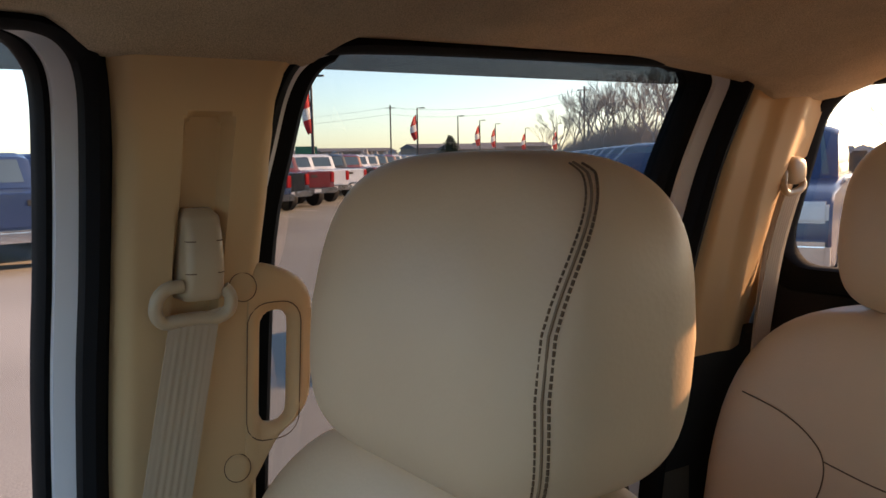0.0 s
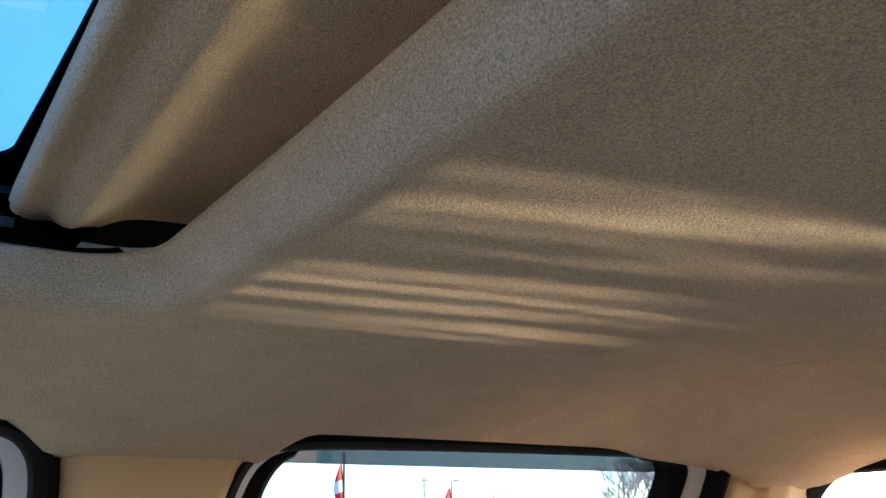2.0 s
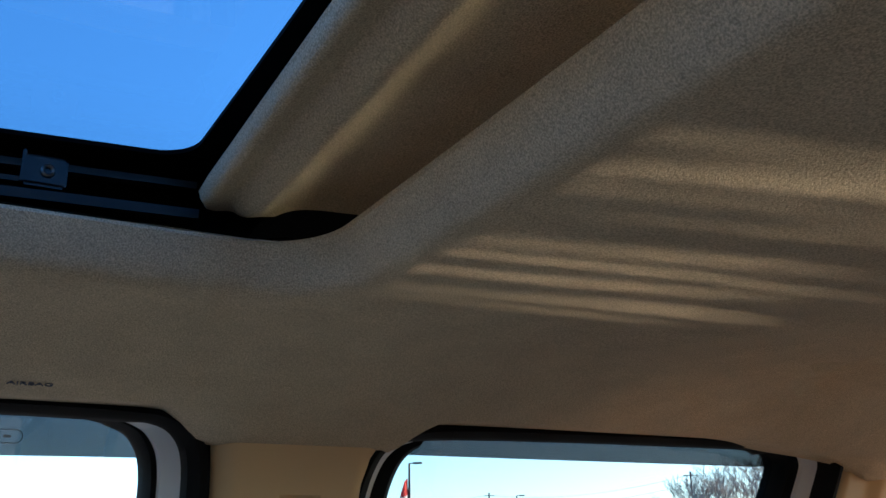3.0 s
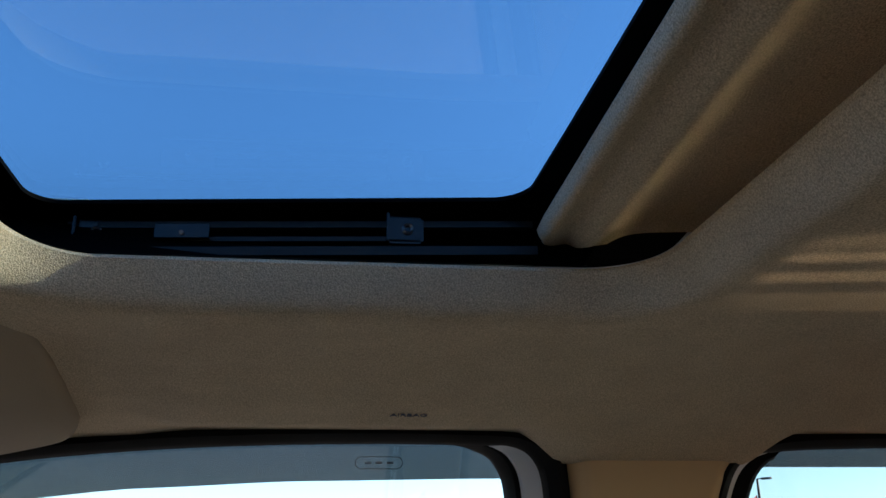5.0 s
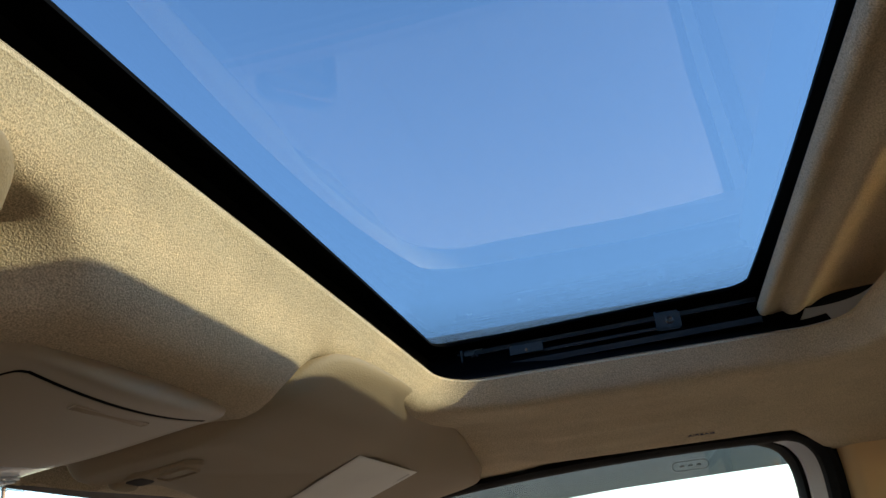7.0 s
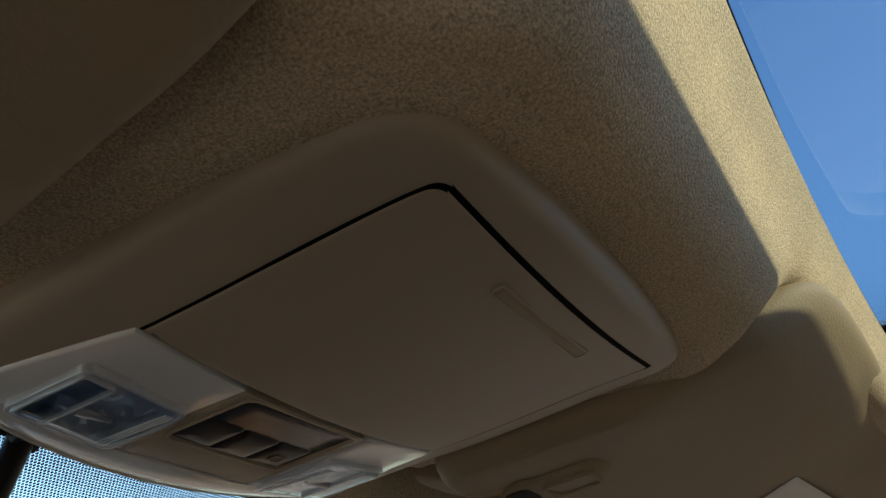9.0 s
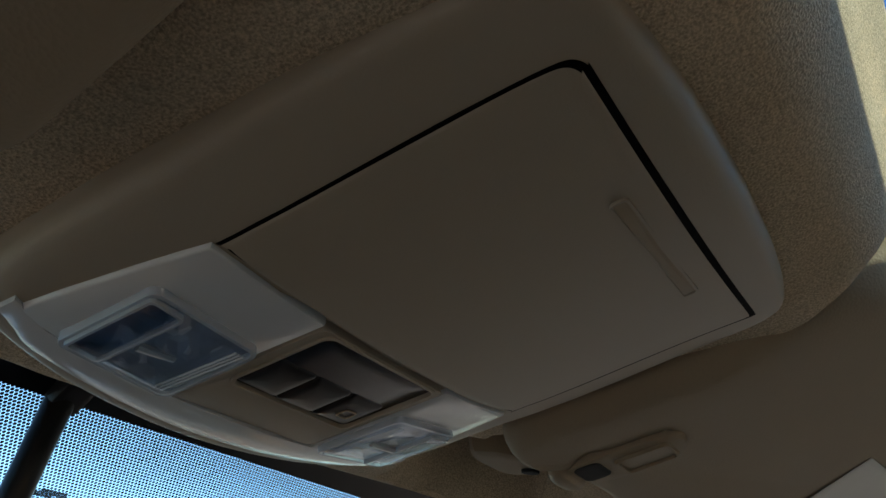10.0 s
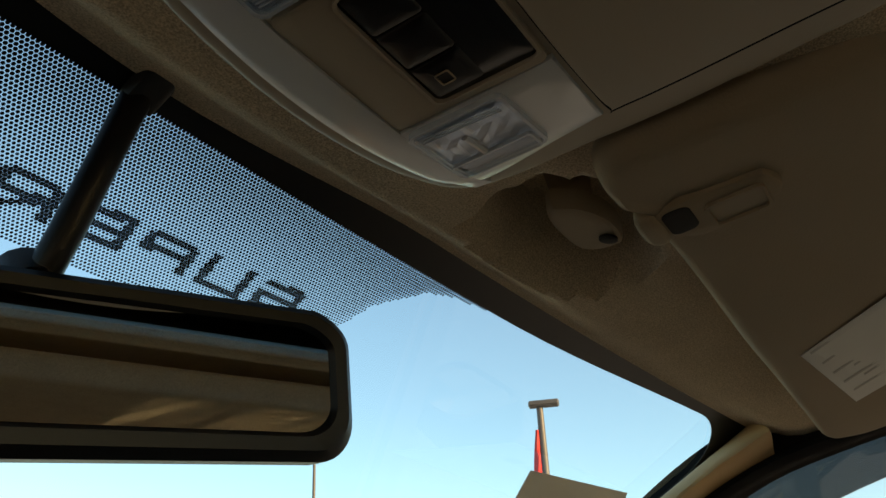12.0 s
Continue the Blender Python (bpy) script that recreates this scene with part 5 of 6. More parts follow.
def build_front_belt():
    t = thing("seat_belt", "beige seat belt hanging from a sliding guide on the pillar", "seat belt", "seat belts", at=(0.70, -0.13, 1.57))
    # slider cover: a bowed housing that swells downwards, with two parting lines across it
    rings = []
    for k, z in [(i, 1.6710 - 0.0780 * i / 26) for i in range(27)]:
        u = k / 26
        end = 1 - 0.28 * (1 - sstep(0.0, 0.10, u)) - 0.12 * sstep(0.94, 1.0, u)
        cy, hy = -0.1215 + 0.0030 * u, (0.0160 + 0.0012 * u) * end
        x0 = 0.689 + lean(1.62) - 0.020 * math.sin(math.pi * (0.12 + 0.62 * u)) + 0.006 * (1 - end) / 0.28
        rings.append([(x0 + 0.022 - px, py, z) for px, py in rr(0.0, cy, 0.022, hy, 0.0075, 5)])
    slider = part("slider", loft(rings), BELT_PLASTIC, t, "beige height adjuster")
    for k in (9, 18):
        part("parting_line", tube([Vector(p) + Vector((-0.0002, 0, 0)) for p in rings[k] if p[0] < rings[k][0][0] + 0.03], 0.0005, 5), STITCH, slider)
    ring = smooth_line([(0.690, -0.100, 1.607), (0.689, -0.087, 1.606), (0.688, -0.0785, 1.598), (0.688, -0.0770, 1.586), (0.689, -0.084, 1.577), (0.689, -0.097, 1.578), (0.689, -0.117, 1.578),
                        (0.689, -0.130, 1.577), (0.688, -0.1405, 1.583), (0.688, -0.1415, 1.595), (0.690, -0.136, 1.603)], 5)
    part("guide_loop", tube([(x - 0.014 + lean(z), y, z) for x, y, z in ring], 0.0058, 12), BELT_PLASTIC, t, "beige belt guide loop")
    path, wide = [], []
    for i in range(26):
        k = i / 25
        z = 1.582 - 0.42 * k
        y = -0.1105 + 0.068 * k
        path.append((0.674 + lean(z) - 0.004 * k, y, z))
        wide.append((0, 1, -0.06 - 0.1 * (1 - k) ** 4))
    part("webbing", webbing(path, 0.0225, wide), WEB, t, "ribbed beige webbing")


def build_rear_belt():
    t = thing("seat_belt", "beige rear seat belt running from the rear pillar guide", "seat belt", "seat belts", at=(0.72, -0.97, 1.68))
    part("guide_cover", cushion(0.720, -0.979, 1.684, 0.016, 0.022, 0.020, 2.8, 24, 14), BELT_PLASTIC, t, "beige guide cover")
    part("guide_loop", tube(smooth_line([(0.716, -0.957, 1.682), (0.710, -0.947, 1.672), (0.710, -0.949, 1.658), (0.712, -0.962, 1.653), (0.712, -0.986, 1.656), (0.714, -0.998, 1.664), (0.718, -0.997, 1.678)], 5), 0.0052, 10), BELT_PLASTIC, t, "beige belt guide loop")
    for line in ([(0.712, -0.974, 1.657), (0.718, -0.944, 1.57), (0.720, -0.912, 1.43), (0.716, -0.888, 1.33), (0.700, -0.880, 1.22)], [(0.724, -0.968, 1.655), (0.738, -0.955, 1.55), (0.742, -0.93, 1.34)]):
        path = smooth_line(line, 8)
        part("webbing", webbing(path, 0.020, [(-0.1, 1, 0.15)] * len(path)), WEB, t, "ribbed beige webbing")


build_front_belt()
build_rear_belt()


# ---- small fittings on the lining ----
def build_airbag_mark():
    t = thing("airbag_mark", "small dark moulded airbag lettering on the headliner", "lettering", at=(0.585, 0.10, 1.81))
    cu = bpy.data.curves.new("letters", "FONT")
    cu.body, cu.size, cu.extrude, cu.align_x = "AIRBAG", 0.0088, 0.0003, "CENTER"
    tmp = new("letters", cu)
    bpy.context.view_layer.update()
    me = bpy.data.meshes.new_from_object(tmp)
    bpy.data.objects.remove(tmp)
    bm = bmesh.new()
    bm.from_mesh(me)
    bpy.data.meshes.remove(me)
    x0, y0 = 0.605, 0.106
    for v in bm.verts:
        u, w, h = v.co
        x, y = x0 + (-w + 0.004) * 0.9, y0 - u * 1.0
        v.co = (x, y, lining_z(x, y) - 0.0012 - h)
    part("letters", bm, NAVY, t, smooth=False)


build_airbag_mark()


def build_window_mark():
    t = thing("deflector_mark", "faint pale oval mark on the smoked deflector", "mark", at=(0.80, 0.10, 1.78))
    o, i_ = rr(0.118, 1.806, 0.024, 0.0062, 0.0061, 6), rr(0.118, 1.806, 0.0232, 0.0054, 0.0053, 6)
    part("oval", frame_ring(o, i_, lambda u, v, w: (0.800 + lean(v) - w, u, v), 0.0008, 0.0002), FAINT, t)
    for k in range(3):
        part("bar", box_bm(0.7985, 0.800, 0.104 + k * 0.011, 0.110 + k * 0.011, 1.805, 1.807), FAINT, t)


build_window_mark()


def build_hang_tag():
    t = thing("windscreen_tag", "cream paper tag hung behind the windscreen", "paper tag", at=(0.45, 0.79, 1.70))
    a, b, d = Vector((0.4743, 0.790, 1.7462)), Vector((0.645, 0.768, 1.7480)), Vector((-0.030, 0.055, -0.095))
    n = (b - a).cross(d).normalized()

    def f(u, v, w):
        return a + (b - a) * u + d * v + n * w
    part("sheet", plate([(0, 0), (0, 1), (1.06, 1), (1, 0)], f, 0.0008, 0.0003), PAPER, t, "cream paper")
    for k in range(3):
        for s in (-1, 1):
            part("print_bar", plate(rr(0.30 + k * 0.17, 0.30, 0.065, 0.06, 0.03, 3), lambda u, v, w: f(u, v, s * 0.0009 + w), 0.0003, 0.0001), INK, t)


build_hang_tag()


# ---- the lot outside ----
ASPHALT = textured("asphalt", (0.225, 0.222, 0.20), 0.9, 60, 0.15, 0.18, 0.4, 0.004, fleck=0.2)
LINE = textured("road_paint", (0.62, 0.61, 0.57), 0.8, 40, 1.5, 0.15, 0.2, 0.002)
GRASS = textured("dry_grass", (0.20, 0.17, 0.09), 1.0, 8, 0.08, 0.3, 0.3, 0.02)
BARK = textured("bare_twigs", (0.34, 0.31, 0.29), 0.95, 30, 1, 0.2, 0.3, 0.01)
PINE = textured("pine_needles", (0.035, 0.05, 0.028), 0.95, 12, 1, 0.3, 0.3, 0.02)
POLE = textured("dark_pole_paint", (0.05, 0.05, 0.055), 0.5, 40, 2, 0.15, 0.1, 0.002)
TIMBER = textured("grey_timber", (0.14, 0.12, 0.10), 0.9, 40, 2, 0.2, 0.2, 0.004)
FLAG_RED = textured("red_banner_cloth", (0.55, 0.03, 0.035), 0.85, 200, 2, 0.15, 0.2, 0.002)
FLAG_WHITE = textured("white_banner_cloth", (0.72, 0.70, 0.68), 0.85, 200, 2, 0.1, 0.2, 0.002)
BRICK = textured("pale_cladding", (0.33, 0.25, 0.20), 0.9, 20, 0.5, 0.15, 0.2, 0.005)
ROOFING = textured("grey_roofing", (0.16, 0.16, 0.17), 0.8, 20, 0.5, 0.15, 0.2, 0.005)
SIGN_GREEN = textured("green_sign", (0.02, 0.16, 0.09), 0.5, 40, 2, 0.1, 0.05, 0.001)
TYRE = textured("tyre_rubber", (0.02, 0.02, 0.021), 0.85, 80, 5, 0.2, 0.2, 0.003)
RIM = textured("alloy", (0.45, 0.45, 0.46), 0.3, 100, 5, 0.1, 0.05, 0.001, metal=0.9)
TAIL = textured("red_lamp", (0.55, 0.02, 0.02), 0.25, 100, 5, 0.1, 0.05, 0.001)
HEADLAMP = textured("clear_lamp", (0.62, 0.62, 0.60), 0.15, 100, 5, 0.1, 0.05, 0.001)
CHROME = textured("chrome", (0.72, 0.73, 0.75), 0.14, 100, 5, 0.05, 0.03, 0.001, metal=1.0)
CAR_GLASS = textured("dark_car_glass", (0.07, 0.10, 0.11), 0.06, 40, 2, 0.1, 0.0, 0.001, spec=0.8)
PAINTS = {n: textured(n + "_car_paint", c, 0.22, 200, 1.0, 0.03, 0.02, 0.0005, spec=0.6) for n, c in
          (("navy", (0.016, 0.034, 0.085)), ("black", (0.012, 0.013, 0.016)), ("silver", (0.36, 0.37, 0.38)), ("white", (0.72, 0.73, 0.74)), ("maroon", (0.18, 0.02, 0.025)), ("grey", (0.10, 0.105, 0.11)))}

tagged(part("ground", box_bm(-900, 900, -900, 900, -0.12, -0.05), GRASS), "dry winter grass reaching to the horizon", "ground", kind="structure")
tagged(part("pavement", box_bm(-60, 330, -330, 120, -0.049, 0.0), ASPHALT), "worn grey asphalt of a large dealer lot", "pavement", kind="structure")

ROW = Vector((math.cos(radians(-41)), math.sin(radians(-41)), 0))      # along the parked rows
ACROSS = Vector((-ROW.y, ROW.x, 0))                                     # away from the cab


def build_pickup(paint, label):
    t = thing("pickup_truck", label, "pickup truck", "parked pickups")
    P = PAINTS[paint]
    # length along y, front at +y
    side = [(-2.85, 0.62), (-2.85, 1.20), (-2.80, 1.27), (-0.95, 1.29), (-0.92, 1.33), (1.10, 1.34), (1.35, 1.30), (2.60, 1.22), (2.82, 1.10), (2.88, 0.80), (2.85, 0.55), (2.50, 0.45), (-2.4, 0.48)]
    rings = []
    for x, s in ((-0.98, 0.94), (-0.95, 1.0), (-0.90, 1.0), (0.90, 1.0), (0.95, 1.0), (0.98, 0.94)):
        rings.append([(x, y * (0.99 if s < 1 else 1), 0.9 + (z - 0.9) * s) for y, z in side])
    part("body", loft(rings), P, t, paint + " painted body")
    cab = [(-0.95, 1.30), (-0.80, 1.84), (-0.62, 1.92), (0.35, 1.93), (0.58, 1.86), (1.22, 1.32)]
    rings = []
    for x, k in ((-0.90, 0.0), (-0.84, 0.25), (-0.70, 1.0), (0.70, 1.0), (0.84, 0.25), (0.90, 0.0)):
        rings.append([(x * (1.0 if z < 1.4 else 0.93), y * (0.98 + 0.02 * k), 1.30 + (z - 1.30) * (0.90 + 0.10 * min(1, k * 2))) for y, z in cab])
    c = part("cab", loft(rings), P, t)
    part("windscreen", loft([[(x, 1.16, 1.365), (x * 0.84, 0.60, 1.845), (x * 0.84, 0.585, 1.85), (x, 1.14, 1.365)] for x in (-0.80, -0.4, 0, 0.4, 0.80)]), CAR_GLASS, c, "dark glass")
    part("rear_window", loft([[(x, -0.93, 1.40), (x * 0.9, -0.835, 1.80), (x * 0.9, -0.82, 1.80), (x, -0.91, 1.40)] for x in (-0.68, 0, 0.68)]), CAR_GLASS, c, "dark glass")
    for s in (-1, 1):
        for y0, y1 in ((-0.78, 0.0), (0.06, 0.88)):
            part("side_window", loft([[(s * 0.902, y0, 1.38), (s * 0.902, y1, 1.38), (s * 0.80, y1 - (0.42 if y1 > 0.5 else 0.0), 1.80), (s * 0.80, y0 + (0.05 if y0 < -0.5 else 0), 1.80)],
                                      [(s * 0.88, y0, 1.38), (s * 0.88, y1, 1.38), (s * 0.78, y1 - (0.42 if y1 > 0.5 else 0.0), 1.80), (s * 0.78, y0 + (0.05 if y0 < -0.5 else 0), 1.80)]]), CAR_GLASS, c, "dark glass")
        part("tail_lamp", box_bm(s * 0.87 - 0.085, s * 0.87 + 0.085, -2.885, -2.78, 0.88, 1.24, bevel=0.02), TAIL, t, "red tail lamp")
        part("headlamp", box_bm(s * 0.78 - 0.17, s * 0.78 + 0.17, 2.76, 2.90, 0.93, 1.14, bevel=0.03), HEADLAMP, t, "clear headlamp")
        part("fog_lamp", disc_bm((s * 0.66, 2.90, 0.66), (0, 1, 0), 0.085, 0.03, 14), HEADLAMP, t)
        part("door_mirror", box_bm(s * 1.09 - 0.11, s * 1.09 + 0.11, 0.78, 0.90, 1.36, 1.62, bevel=0.03), BLACK, t, "black door mirror")
        for y in (-1.85, 1.80):
            w = part("wheel", disc_bm((s * 0.74, y, 0.40), (s, 0, 0), 0.40, 0.25, 22, 0.2), TYRE, t, "black tyre")
            part("rim", disc_bm((s * 0.985, y, 0.40), (s, 0, 0), 0.25, 0.018, 16), RIM, w, "alloy rim")
    part("tailgate", box_bm(-0.76, 0.76, -2.89, -2.80, 0.72, 1.25, bevel=0.02), P, t)
    part("tailgate_grip", box_bm(-0.14, 0.14, -2.90, -2.88, 1.06, 1.16, bevel=0.008), BLACK, t)
    part("rear_bumper", box_bm(-0.97, 0.97, -3.05, -2.82, 0.50, 0.70, bevel=0.04), CHROME, t, "chrome bumper")
    part("front_bumper", box_bm(-0.98, 0.98, 2.80, 3.02, 0.48, 0.76, bevel=0.05), CHROME, t, "chrome bumper")
    part("plate", box_bm(-0.16, 0.16, -3.062, -3.045, 0.54, 0.66, bevel=0.004), FLAG_WHITE, t)
    g = part("grille", box_bm(-0.60, 0.60, 2.84, 2.90, 0.82, 1.16, bevel=0.02), BLACK, t, "black grille")
    for k in range(3):
        part("grille_bar", box_bm(-0.58, 0.58, 2.885, 2.925, 0.87 + k * 0.1, 0.915 + k * 0.1, bevel=0.01), CHROME, g, "chrome bar")
    return t


kinds = {}
for nm in PAINTS:
    kinds[nm] = build_pickup(nm, f"parked {nm} crew-cab pickup truck on asphalt")
    kinds[nm].matrix_basis = Matrix.Translation((0, 0, -50))
seq = ["navy", "navy", "navy", "navy", "navy", "black", "maroon", "white", "white", "black", "maroon", "white", "silver", "black", "maroon", "white", "grey"]
rng = random.Random(4)
used = {}


def park(nm, at, yaw):
    m = Matrix.Translation(at) @ Matrix.Rotation(yaw, 4, "Z")
    if nm not in used:
        used[nm] = kinds[nm]
        kinds[nm].matrix_basis = m
        return kinds[nm]
    return copy_thing(kinds[nm], m)


HEAD = Vector((math.cos(radians(14)), math.sin(radians(14)), 0))       # the way their noses point
start = Vector((15.0, -1.6, 0))
for i in range(44):
    nm = seq[i % len(seq)] if i < 16 else rng.choice(list(PAINTS))
    if i > 15 and rng.random() < 0.2:
        nm = "white"
    tail = start + ROW * (i * 2.95) + Vector((rng.uniform(-0.1, 0.1), rng.uniform(-0.15, 0.15), 0))
    park(nm, tail + HEAD * 2.85 + Vector((HEAD.y, -HEAD.x, 0)) * 0.87, radians(14 - 90) + rng.uniform(-0.02, 0.02))
# row on the near side of the lane, noses to the lane
for i in range(14):
    park(("navy", "navy", "navy", "grey", "navy", "black", "navy")[i % 7], Vector((12.35, -14.2, 0)) + ROW * (i * 3.25), radians(2) + rng.uniform(-0.03, 0.03))
# trucks behind the cab
park("navy", Vector((7.3, -10.3, 0)), radians(27)).scale = (1.03, 1.03, 1.05)
park("grey", Vector((7.6, -24.0, 0)), radians(30))
park("silver", Vector((12.5, -27.5, 0)), radians(30))
park("white", Vector((2.0, -25.0, 0)), radians(24))

# lane markings
bm = bmesh.new()
for i in range(24):
    o = start - HEAD * 0.2 + ROW * (i * 2.95 - 0.5)
    vs = [bm.verts.new(o + a * ROW * 0.06 + b * HEAD * 1.2 + Vector((0, 0, 0.004))) for a, b in ((-1, -1), (1, -1), (1, 1), (-1, 1))]
    bm.faces.new(vs)
tagged(part("bay_marking", bm, LINE, smooth=False), "worn white parking bay lines on asphalt", "road marking", kind="stuff")


# ---- poles, flags, wires ----
def build_lamp_pole(at, h, banner, arm_way, heavy=1.0):
    t = thing("street_lamp", "tall dark lot lamp" + (" with a red and white banner" if banner else " with a flat head"), "street lamp", "lot lamps", at=at)
    x, y, z = at
    part("pole", tube([(x, y, 0), (x, y, h * 0.5), (x, y, h)], 0.09, 10, taper=[0.10 * heavy, 0.085 * heavy, 0.06 * heavy]), POLE, t)
    d = Vector(arm_way).normalized()
    a = Vector((x, y, h))
    reach = 0.12 if heavy == 1.5 else 0.75
    part("arm", tube([a, a + d * (reach - 0.1)], 0.04, 8), POLE, t)
    b = a + d * reach
    n = Vector((-d.y, d.x, 0))
    rings = []
    for k, s in ((-0.42, 0.6), (-0.38, 1), (0.38, 1), (0.42, 0.6)):
        rings.append([b + d * k + n * u * 0.17 * s + Vector((0, 0, v * 0.085 * s)) for u, v in ((-1, -0.5), (-0.8, -1), (0.8, -1), (1, -0.5), (1, 0.6), (0.5, 1), (-0.5, 1), (-1, 0.6))])
    part("lamp_head", loft(rings), POLE, t, "flat dark lamp head")
    if banner:
        top, ln, wd = banner
        way = Vector((math.cos(1.9), math.sin(1.9), 0))
        rows = []
        for i in range(15):
            k = i / 14
            wv = wd * (0.35 + 0.65 * math.sin(math.pi * min(1, 0.15 + k * 0.75)))
            row = []
            for j in range(7):
                q = j / 6
                p = Vector((x, y, top - ln * k)) + way * (q * wv + 0.08) + Vector((0.10 * math.sin(5 * q + 4 * k), 0.10 * math.cos(4 * q + 5 * k), -0.35 * q * wv))
                row.append(p)
            rows.append(row)
        for (i0, i1), mat, nm in (((0, 5), FLAG_RED, "red"), ((5, 9), FLAG_WHITE, "white"), ((9, 14), FLAG_RED, "red")):
            sub = rows[i0:i1 + 1]
            both = loft([r + [p + Vector((0.012, 0.012, 0)) for p in reversed(r)] for r in sub])
            part("banner", both, mat, t, nm + " banner cloth")
    return t


for az, dist, flag in ((-26.4, 80, (7.7, 3.7, 0.95)), (-33.1, 133, (8.0, 3.6, 1.5)), (-35.7, 161, None), (-37.1, 182, (8.0, 4.0, 1.6)), (-38.1, 204, (8.0, 4.2, 1.7)), (-40.0, 240, (7.6, 4.2, 1.8)), (-42.0, 209, (7.2, 4.2, 2.0)), (-47.0, 260, None)):
    build_lamp_pole((dist * math.cos(radians(az)), dist * math.sin(radians(az)), 0), 9.0, flag, (-0.64, -0.77, 0), 1.6)
build_lamp_pole((21.68, 10.21, 0), 8.3, (7.6, 3.4, 0.16), (0.35, -0.93, 0), 1.5)
build_lamp_pole((30.8, 25.3, 0), 11.4, None, (0.75, -0.66, 0))
far_ends = []
for az, dist, h in ((-31.4, 190, 12.8), (-43.7, 150, 12.9), (-47.1, 165, 11.2)):
    x, y = dist * math.cos(radians(az)), dist * math.sin(radians(az))
    t = thing("utility_pole", "weathered timber utility pole with a cross arm", "utility pole", "utility poles", at=(x, y, 0))
    part("post", tube([(x, y, 0), (x, y, h)], 0.16, 8), TIMBER, t)
    part("cross_arm", tube([(x - 0.7, y - 0.9, h - 0.6), (x + 0.7, y + 0.9, h - 0.6)], 0.09, 6), TIMBER, t)
    far_ends.append(Vector((x, y, h - 0.5)))
w = thing("overhead_wire", "thin dark overhead wires between utility poles", "wire", at=tuple(far_ends[0]))
chain = [Vector((200, -40, 9.5)), far_ends[0], far_ends[1], far_ends[2], Vector((100, -160, 9))]
for a, b in zip(chain, chain[1:]):
    for dz in (0.0, -1.4):
        pts = [a.lerp(b, k / 10) + Vector((0, 0, dz - 1.6 * 4 * (k / 10) * (1 - k / 10))) for k in range(11)]
        part("wire", tube(pts, 0.022, 4), POLE, w)


# ---- far buildings, trees and sign ----
def build_far_building(at, yaw, L, D, h, label):
    t = thing("building", label, "building", "far buildings", at=at)
    M = Matrix.Translation(at) @ Matrix.Rotation(yaw, 4, "Z")

    def put(bm):
        bm.transform(M)
        return bm
    part("wall", put(box_bm(-L / 2, L / 2, -D / 2, D / 2, 0, h, bevel=0.05)), BRICK, t)
    part("roof", put(loft([[(x, -D / 2 - 0.5, h), (x, 0, h + 1.6), (x, D / 2 + 0.5, h), (x, 0, h - 0.1)] for x in (-L / 2 - 0.5, L / 2 + 0.5)])), ROOFING, t, "grey pitched roof")
    for k in range(int(L / 5)):
        x = -L / 2 + 2.5 + k * 5
        part("window", put(box_bm(x - 1.2, x + 1.2, -D / 2 - 0.06, -D / 2 + 0.1, 1.0, 2.8, bevel=0.03)), CAR_GLASS, t, "dark window")


for az, dist, L, h in ((-34.5, 330, 26, 5.0), (-36.5, 310, 20, 4.2), (-39.0, 340, 30, 5.2), (-29.0, 420, 40, 5.0), (-22.0, 450, 60, 5.0)):
    build_far_building((dist * math.cos(radians(az)), dist * math.sin(radians(az)), 0), radians(az - 60), L, 12, h, "low pale commercial building beyond the lot")
t = thing("road_sign", "green highway sign on posts beyond the lot", "sign", at=(170, -83, 0))
part("panel", box_bm(169.9, 170.1, -85.5, -80.5, 2.2, 4.4, bevel=0.03), SIGN_GREEN, t, "green panel")
for dy in (-84.5, -81.5):
    part("post", tube([(170.15, dy, 0), (170.15, dy, 4.2)], 0.08, 6), POLE, t)


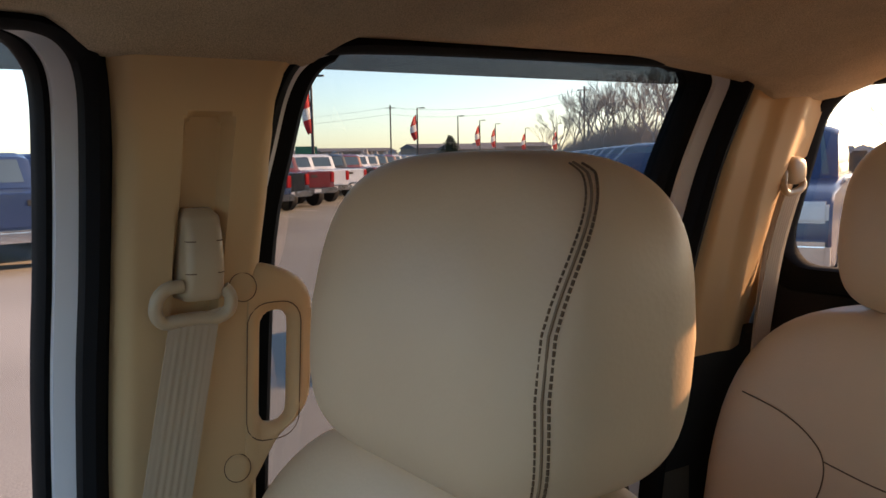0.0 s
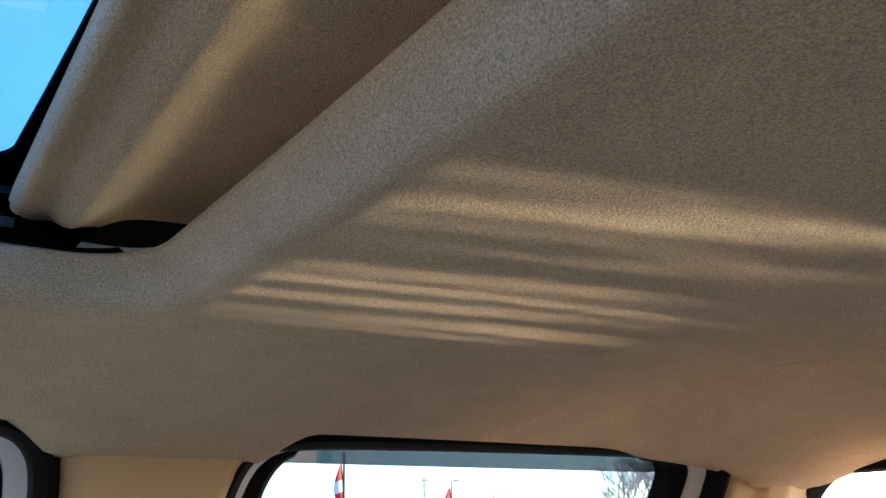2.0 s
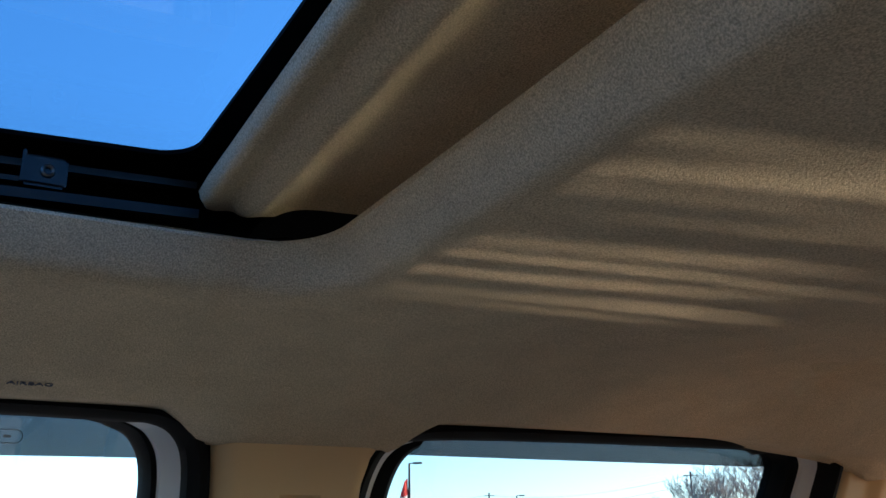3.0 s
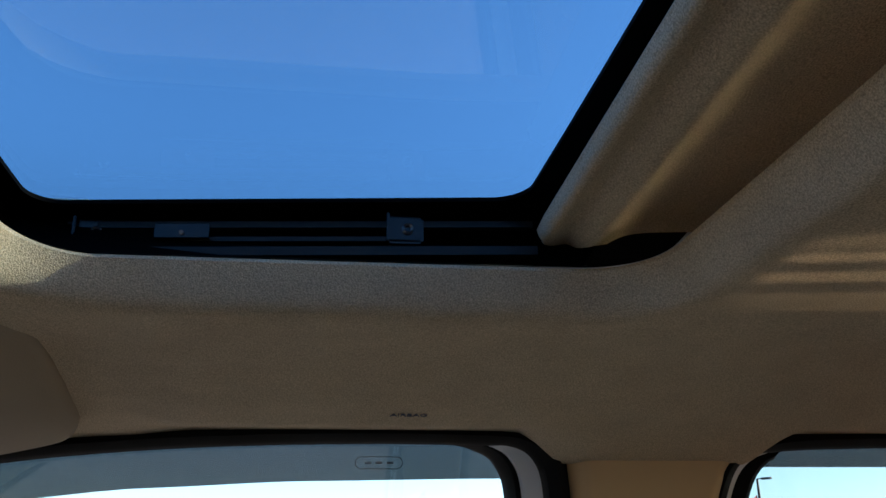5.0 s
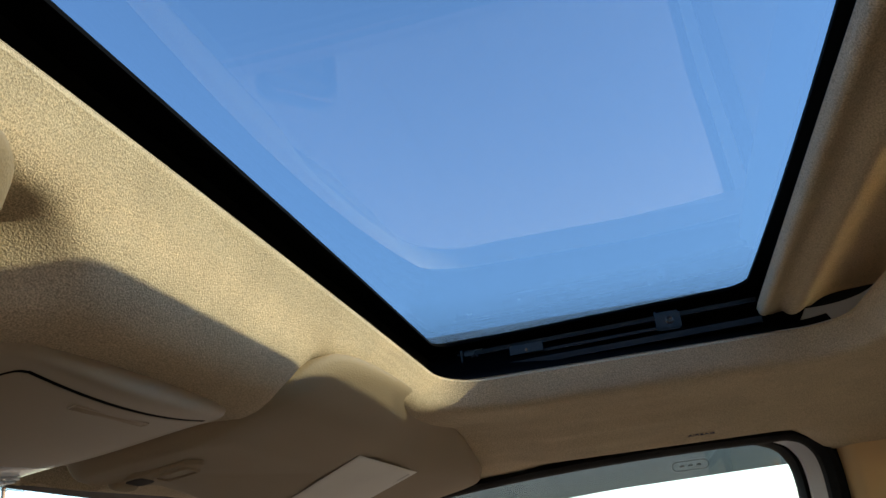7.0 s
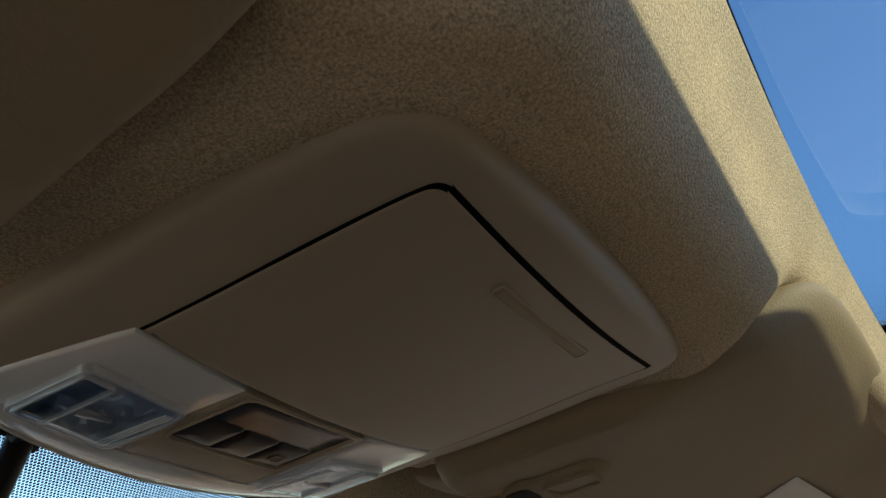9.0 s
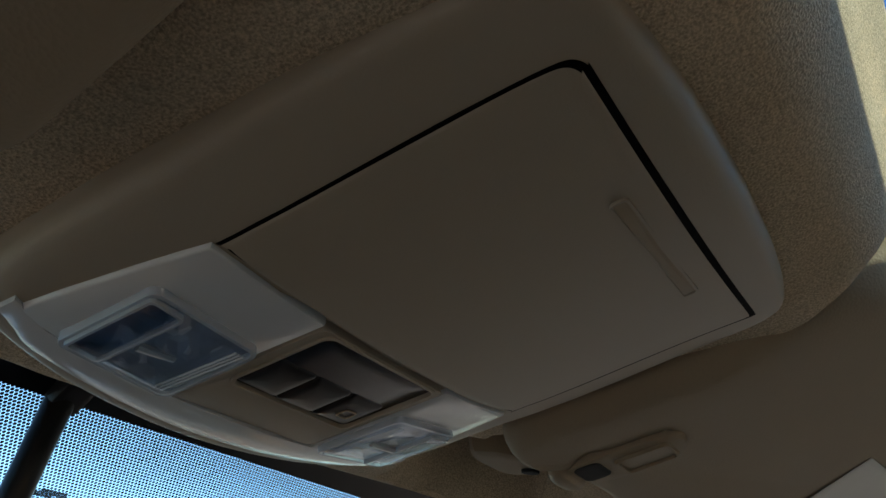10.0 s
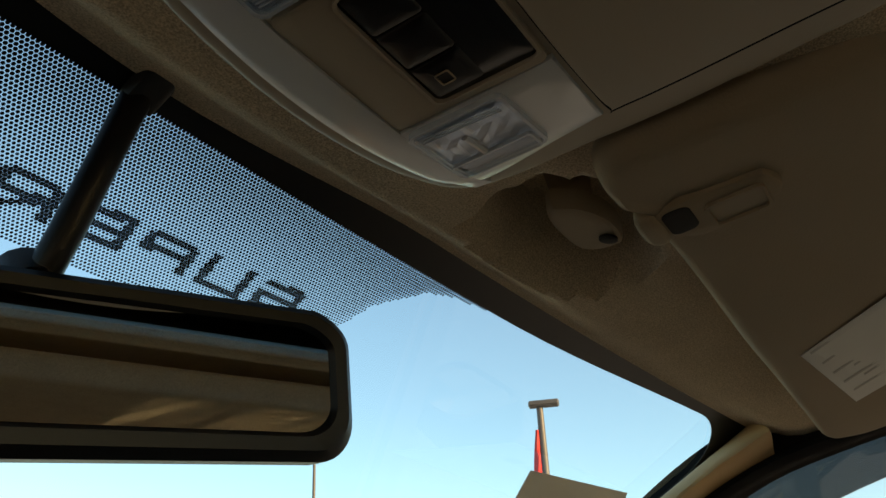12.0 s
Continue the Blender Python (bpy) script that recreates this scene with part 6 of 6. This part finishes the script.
def build_bare_tree(at, h, rnd, label="bare winter tree with fine grey twigs"):
    t = thing("tree", label, "tree", "bare trees", at=at)
    limbs, twigs = [], []

    def grow(p, d, ln, r, depth):
        q = p + d * ln
        mid = (p + q) / 2 + Vector((rnd.uniform(-1, 1), rnd.uniform(-1, 1), rnd.uniform(-0.3, 0.5))) * ln * 0.06
        (limbs if depth < 2 else twigs).append(((p, mid, q), (r, r * 0.85, r * 0.7)))
        if depth >= 6:
            return
        for k in range(3 if depth < 4 else 2):
            a = rnd.uniform(0, 6.283)
            spread = rnd.uniform(0.35, 0.75)
            nd = (d + Vector((math.cos(a), math.sin(a), rnd.uniform(0.0, 0.5))) * spread).normalized()
            grow(q if k else p + (q - p) * rnd.uniform(0.5, 0.9), nd, ln * rnd.uniform(0.62, 0.8), r * 0.62, depth + 1)
    grow(Vector(at), Vector((rnd.uniform(-0.05, 0.05), rnd.uniform(-0.05, 0.05), 1)).normalized(), h * 0.30, h * 0.018, 0)

    def skin(items, n):
        verts, faces = [], []
        for pts, rs in items:
            i0 = len(verts)
            d = (pts[2] - pts[0]).normalized()
            u = d.orthogonal().normalized()
            v = d.cross(u)
            for p, r in zip(pts, rs):
                r = max(r, 0.017)
                verts += [p + u * r * math.cos(6.283 * j / n) + v * r * math.sin(6.283 * j / n) for j in range(n)]
            for a in range(2):
                for j in range(n):
                    faces.append((i0 + a * n + j, i0 + a * n + (j + 1) % n, i0 + (a + 1) * n + (j + 1) % n, i0 + (a + 1) * n + j))
        return mesh(verts, faces)
    part("trunk", skin(limbs, 7), BARK, t)
    part("crown", skin(twigs, 3), BARK, t, "fine bare twigs")
    return t


rnd = random.Random(9)
base_trees = [build_bare_tree((0, 0, 0), 12.0, rnd) for _ in range(3)]
n_used = 0
for az, dist, sc in ((-40.5, 150, 0.85), (-41.5, 140, 0.95), (-42.3, 135, 1.1), (-43.2, 128, 1.0), (-44.0, 130, 1.15), (-44.8, 140, 1.0), (-45.6, 128, 1.05), (-46.4, 120, 1.1), (-47.5, 118, 1.25), (-49.0, 110, 1.3),
                     (-42.8, 160, 1.2), (-44.4, 165, 1.25), (-46.0, 150, 1.2), (-39.8, 175, 0.7), (-48.2, 140, 1.2), (-51, 130, 1.1), (-53, 150, 1.1), (-56, 170, 1.0), (-60, 180, 1.1), (-64, 175, 1.1)):
    az -= 1.6
    x, y = dist * math.cos(radians(az)), dist * math.sin(radians(az))
    m = Matrix.Translation((x, y, 0)) @ Matrix.Rotation(rnd.uniform(0, 6.28), 4, "Z") @ Matrix.Diagonal((sc, sc, sc, 1))
    src = base_trees[n_used % 3]
    if n_used < 3:
        src.scale = (sc, sc, sc)
        src.location = (x, y, 0)
    else:
        c = copy_thing(src, Matrix.Translation((x, y, 0)) @ Matrix.Rotation(rnd.uniform(0, 6.28), 4, "Z"))
        c.scale = (sc, sc, sc)
    n_used += 1


# grey-brown thicket among the bare trees: many single stems
def build_thicket():
    verts, faces = [], []
    r2 = random.Random(33)
    for i in range(9000):
        az = radians(-46.0 + r2.gauss(0, 2.3))
        dist = r2.uniform(125, 175)
        top = 6.5 * max(0.25, 1 - ((math.degrees(az) + 46.8) / 6.5) ** 2) * r2.uniform(0.45, 1.15)
        c = Vector((dist * math.cos(az), dist * math.sin(az), 0))
        s = Vector((-math.sin(az), math.cos(az), 0))
        lean_ = s * r2.uniform(-0.9, 0.9)
        z0 = top * r2.uniform(0.0, 0.6)
        i0 = len(verts)
        wd = r2.uniform(0.02, 0.05)
        verts += [c + lean_ * 0.3 + s * -wd + Vector((0, 0, z0)), c + lean_ * 0.3 + s * wd + Vector((0, 0, z0)), c + lean_ + Vector((0, 0, top))]
        faces.append((i0, i0 + 1, i0 + 2))
    return mesh(verts, faces)


tagged(part("thicket", build_thicket(), BARK, smooth=False), "grey-brown leafless thicket beyond the lot", "thicket", kind="stuff")


# low far woods all round the horizon: uneven brushy band of many twigs
def build_woods():
    verts, faces = [], []
    r2 = random.Random(21)
    for i in range(5200):
        az = radians(r2.uniform(-180, 180))
        dist = r2.uniform(380, 520)
        h = (2.6 + 2.2 * noise.noise((math.cos(az) * 9, math.sin(az) * 9, 0))) * r2.uniform(0.6, 1.3) + 1.5
        wd = r2.uniform(1.2, 3.0)
        c = Vector((dist * math.cos(az), dist * math.sin(az), 0))
        s = Vector((-math.sin(az), math.cos(az), 0)) * wd
        o = Vector((math.cos(az), math.sin(az), 0)) * wd
        i0 = len(verts)
        for k in range(6):
            a = k * 1.0472
            verts.append(c + s * math.cos(a) + o * math.sin(a))
        for k in range(6):
            a = k * 1.0472 + 0.4
            verts.append(c + (s * math.cos(a) + o * math.sin(a)) * r2.uniform(0.5, 0.9) + Vector((0, 0, h * r2.uniform(0.5, 0.85))))
        verts.append(c + Vector((0, 0, h)))
        for k in range(6):
            faces.append((i0 + k, i0 + (k + 1) % 6, i0 + 6 + (k + 1) % 6, i0 + 6 + k))
            faces.append((i0 + 6 + k, i0 + 6 + (k + 1) % 6, i0 + 12))
    return mesh(verts, faces)


tagged(part("woods", build_woods(), BARK, smooth=False), "far leafless woods along the horizon", "woods", kind="stuff")


def build_pine(at, h):
    t = thing("tree", "dark broad evergreen tree beyond the lot", "tree", at=at)
    x, y, z = at
    part("trunk", tube([(x, y, 0), (x, y, h * 0.5)], 0.25, 7), BARK, t)
    r2 = random.Random(5)
    verts, faces = [], []
    for i in range(900):
        u = r2.random()
        a = r2.uniform(0, 6.283)
        rad = h * 0.62 * (1.05 - u) ** 0.8 * (0.35 + 0.75 * r2.random()) * (0.8 + 0.3 * math.sin(3 * a))
        p = Vector((x + rad * math.cos(a), y + rad * math.sin(a), h * (0.08 + 0.92 * u * r2.uniform(0.85, 1.0))))
        for k in range(2):
            d = Vector((r2.uniform(-1, 1), r2.uniform(-1, 1), r2.uniform(-0.6, 0.8))) * 0.42
            e = d.orthogonal().normalized() * 0.2
            i0 = len(verts)
            verts += [p - d, p + e, p + d, p - e]
            faces.append((i0, i0 + 1, i0 + 2, i0 + 3))
    part("crown", mesh(verts, faces), PINE, t, "dark evergreen foliage", smooth=False)


build_pine((230 * math.cos(radians(-35.2)), 230 * math.sin(radians(-35.2)), 0), 7.2)
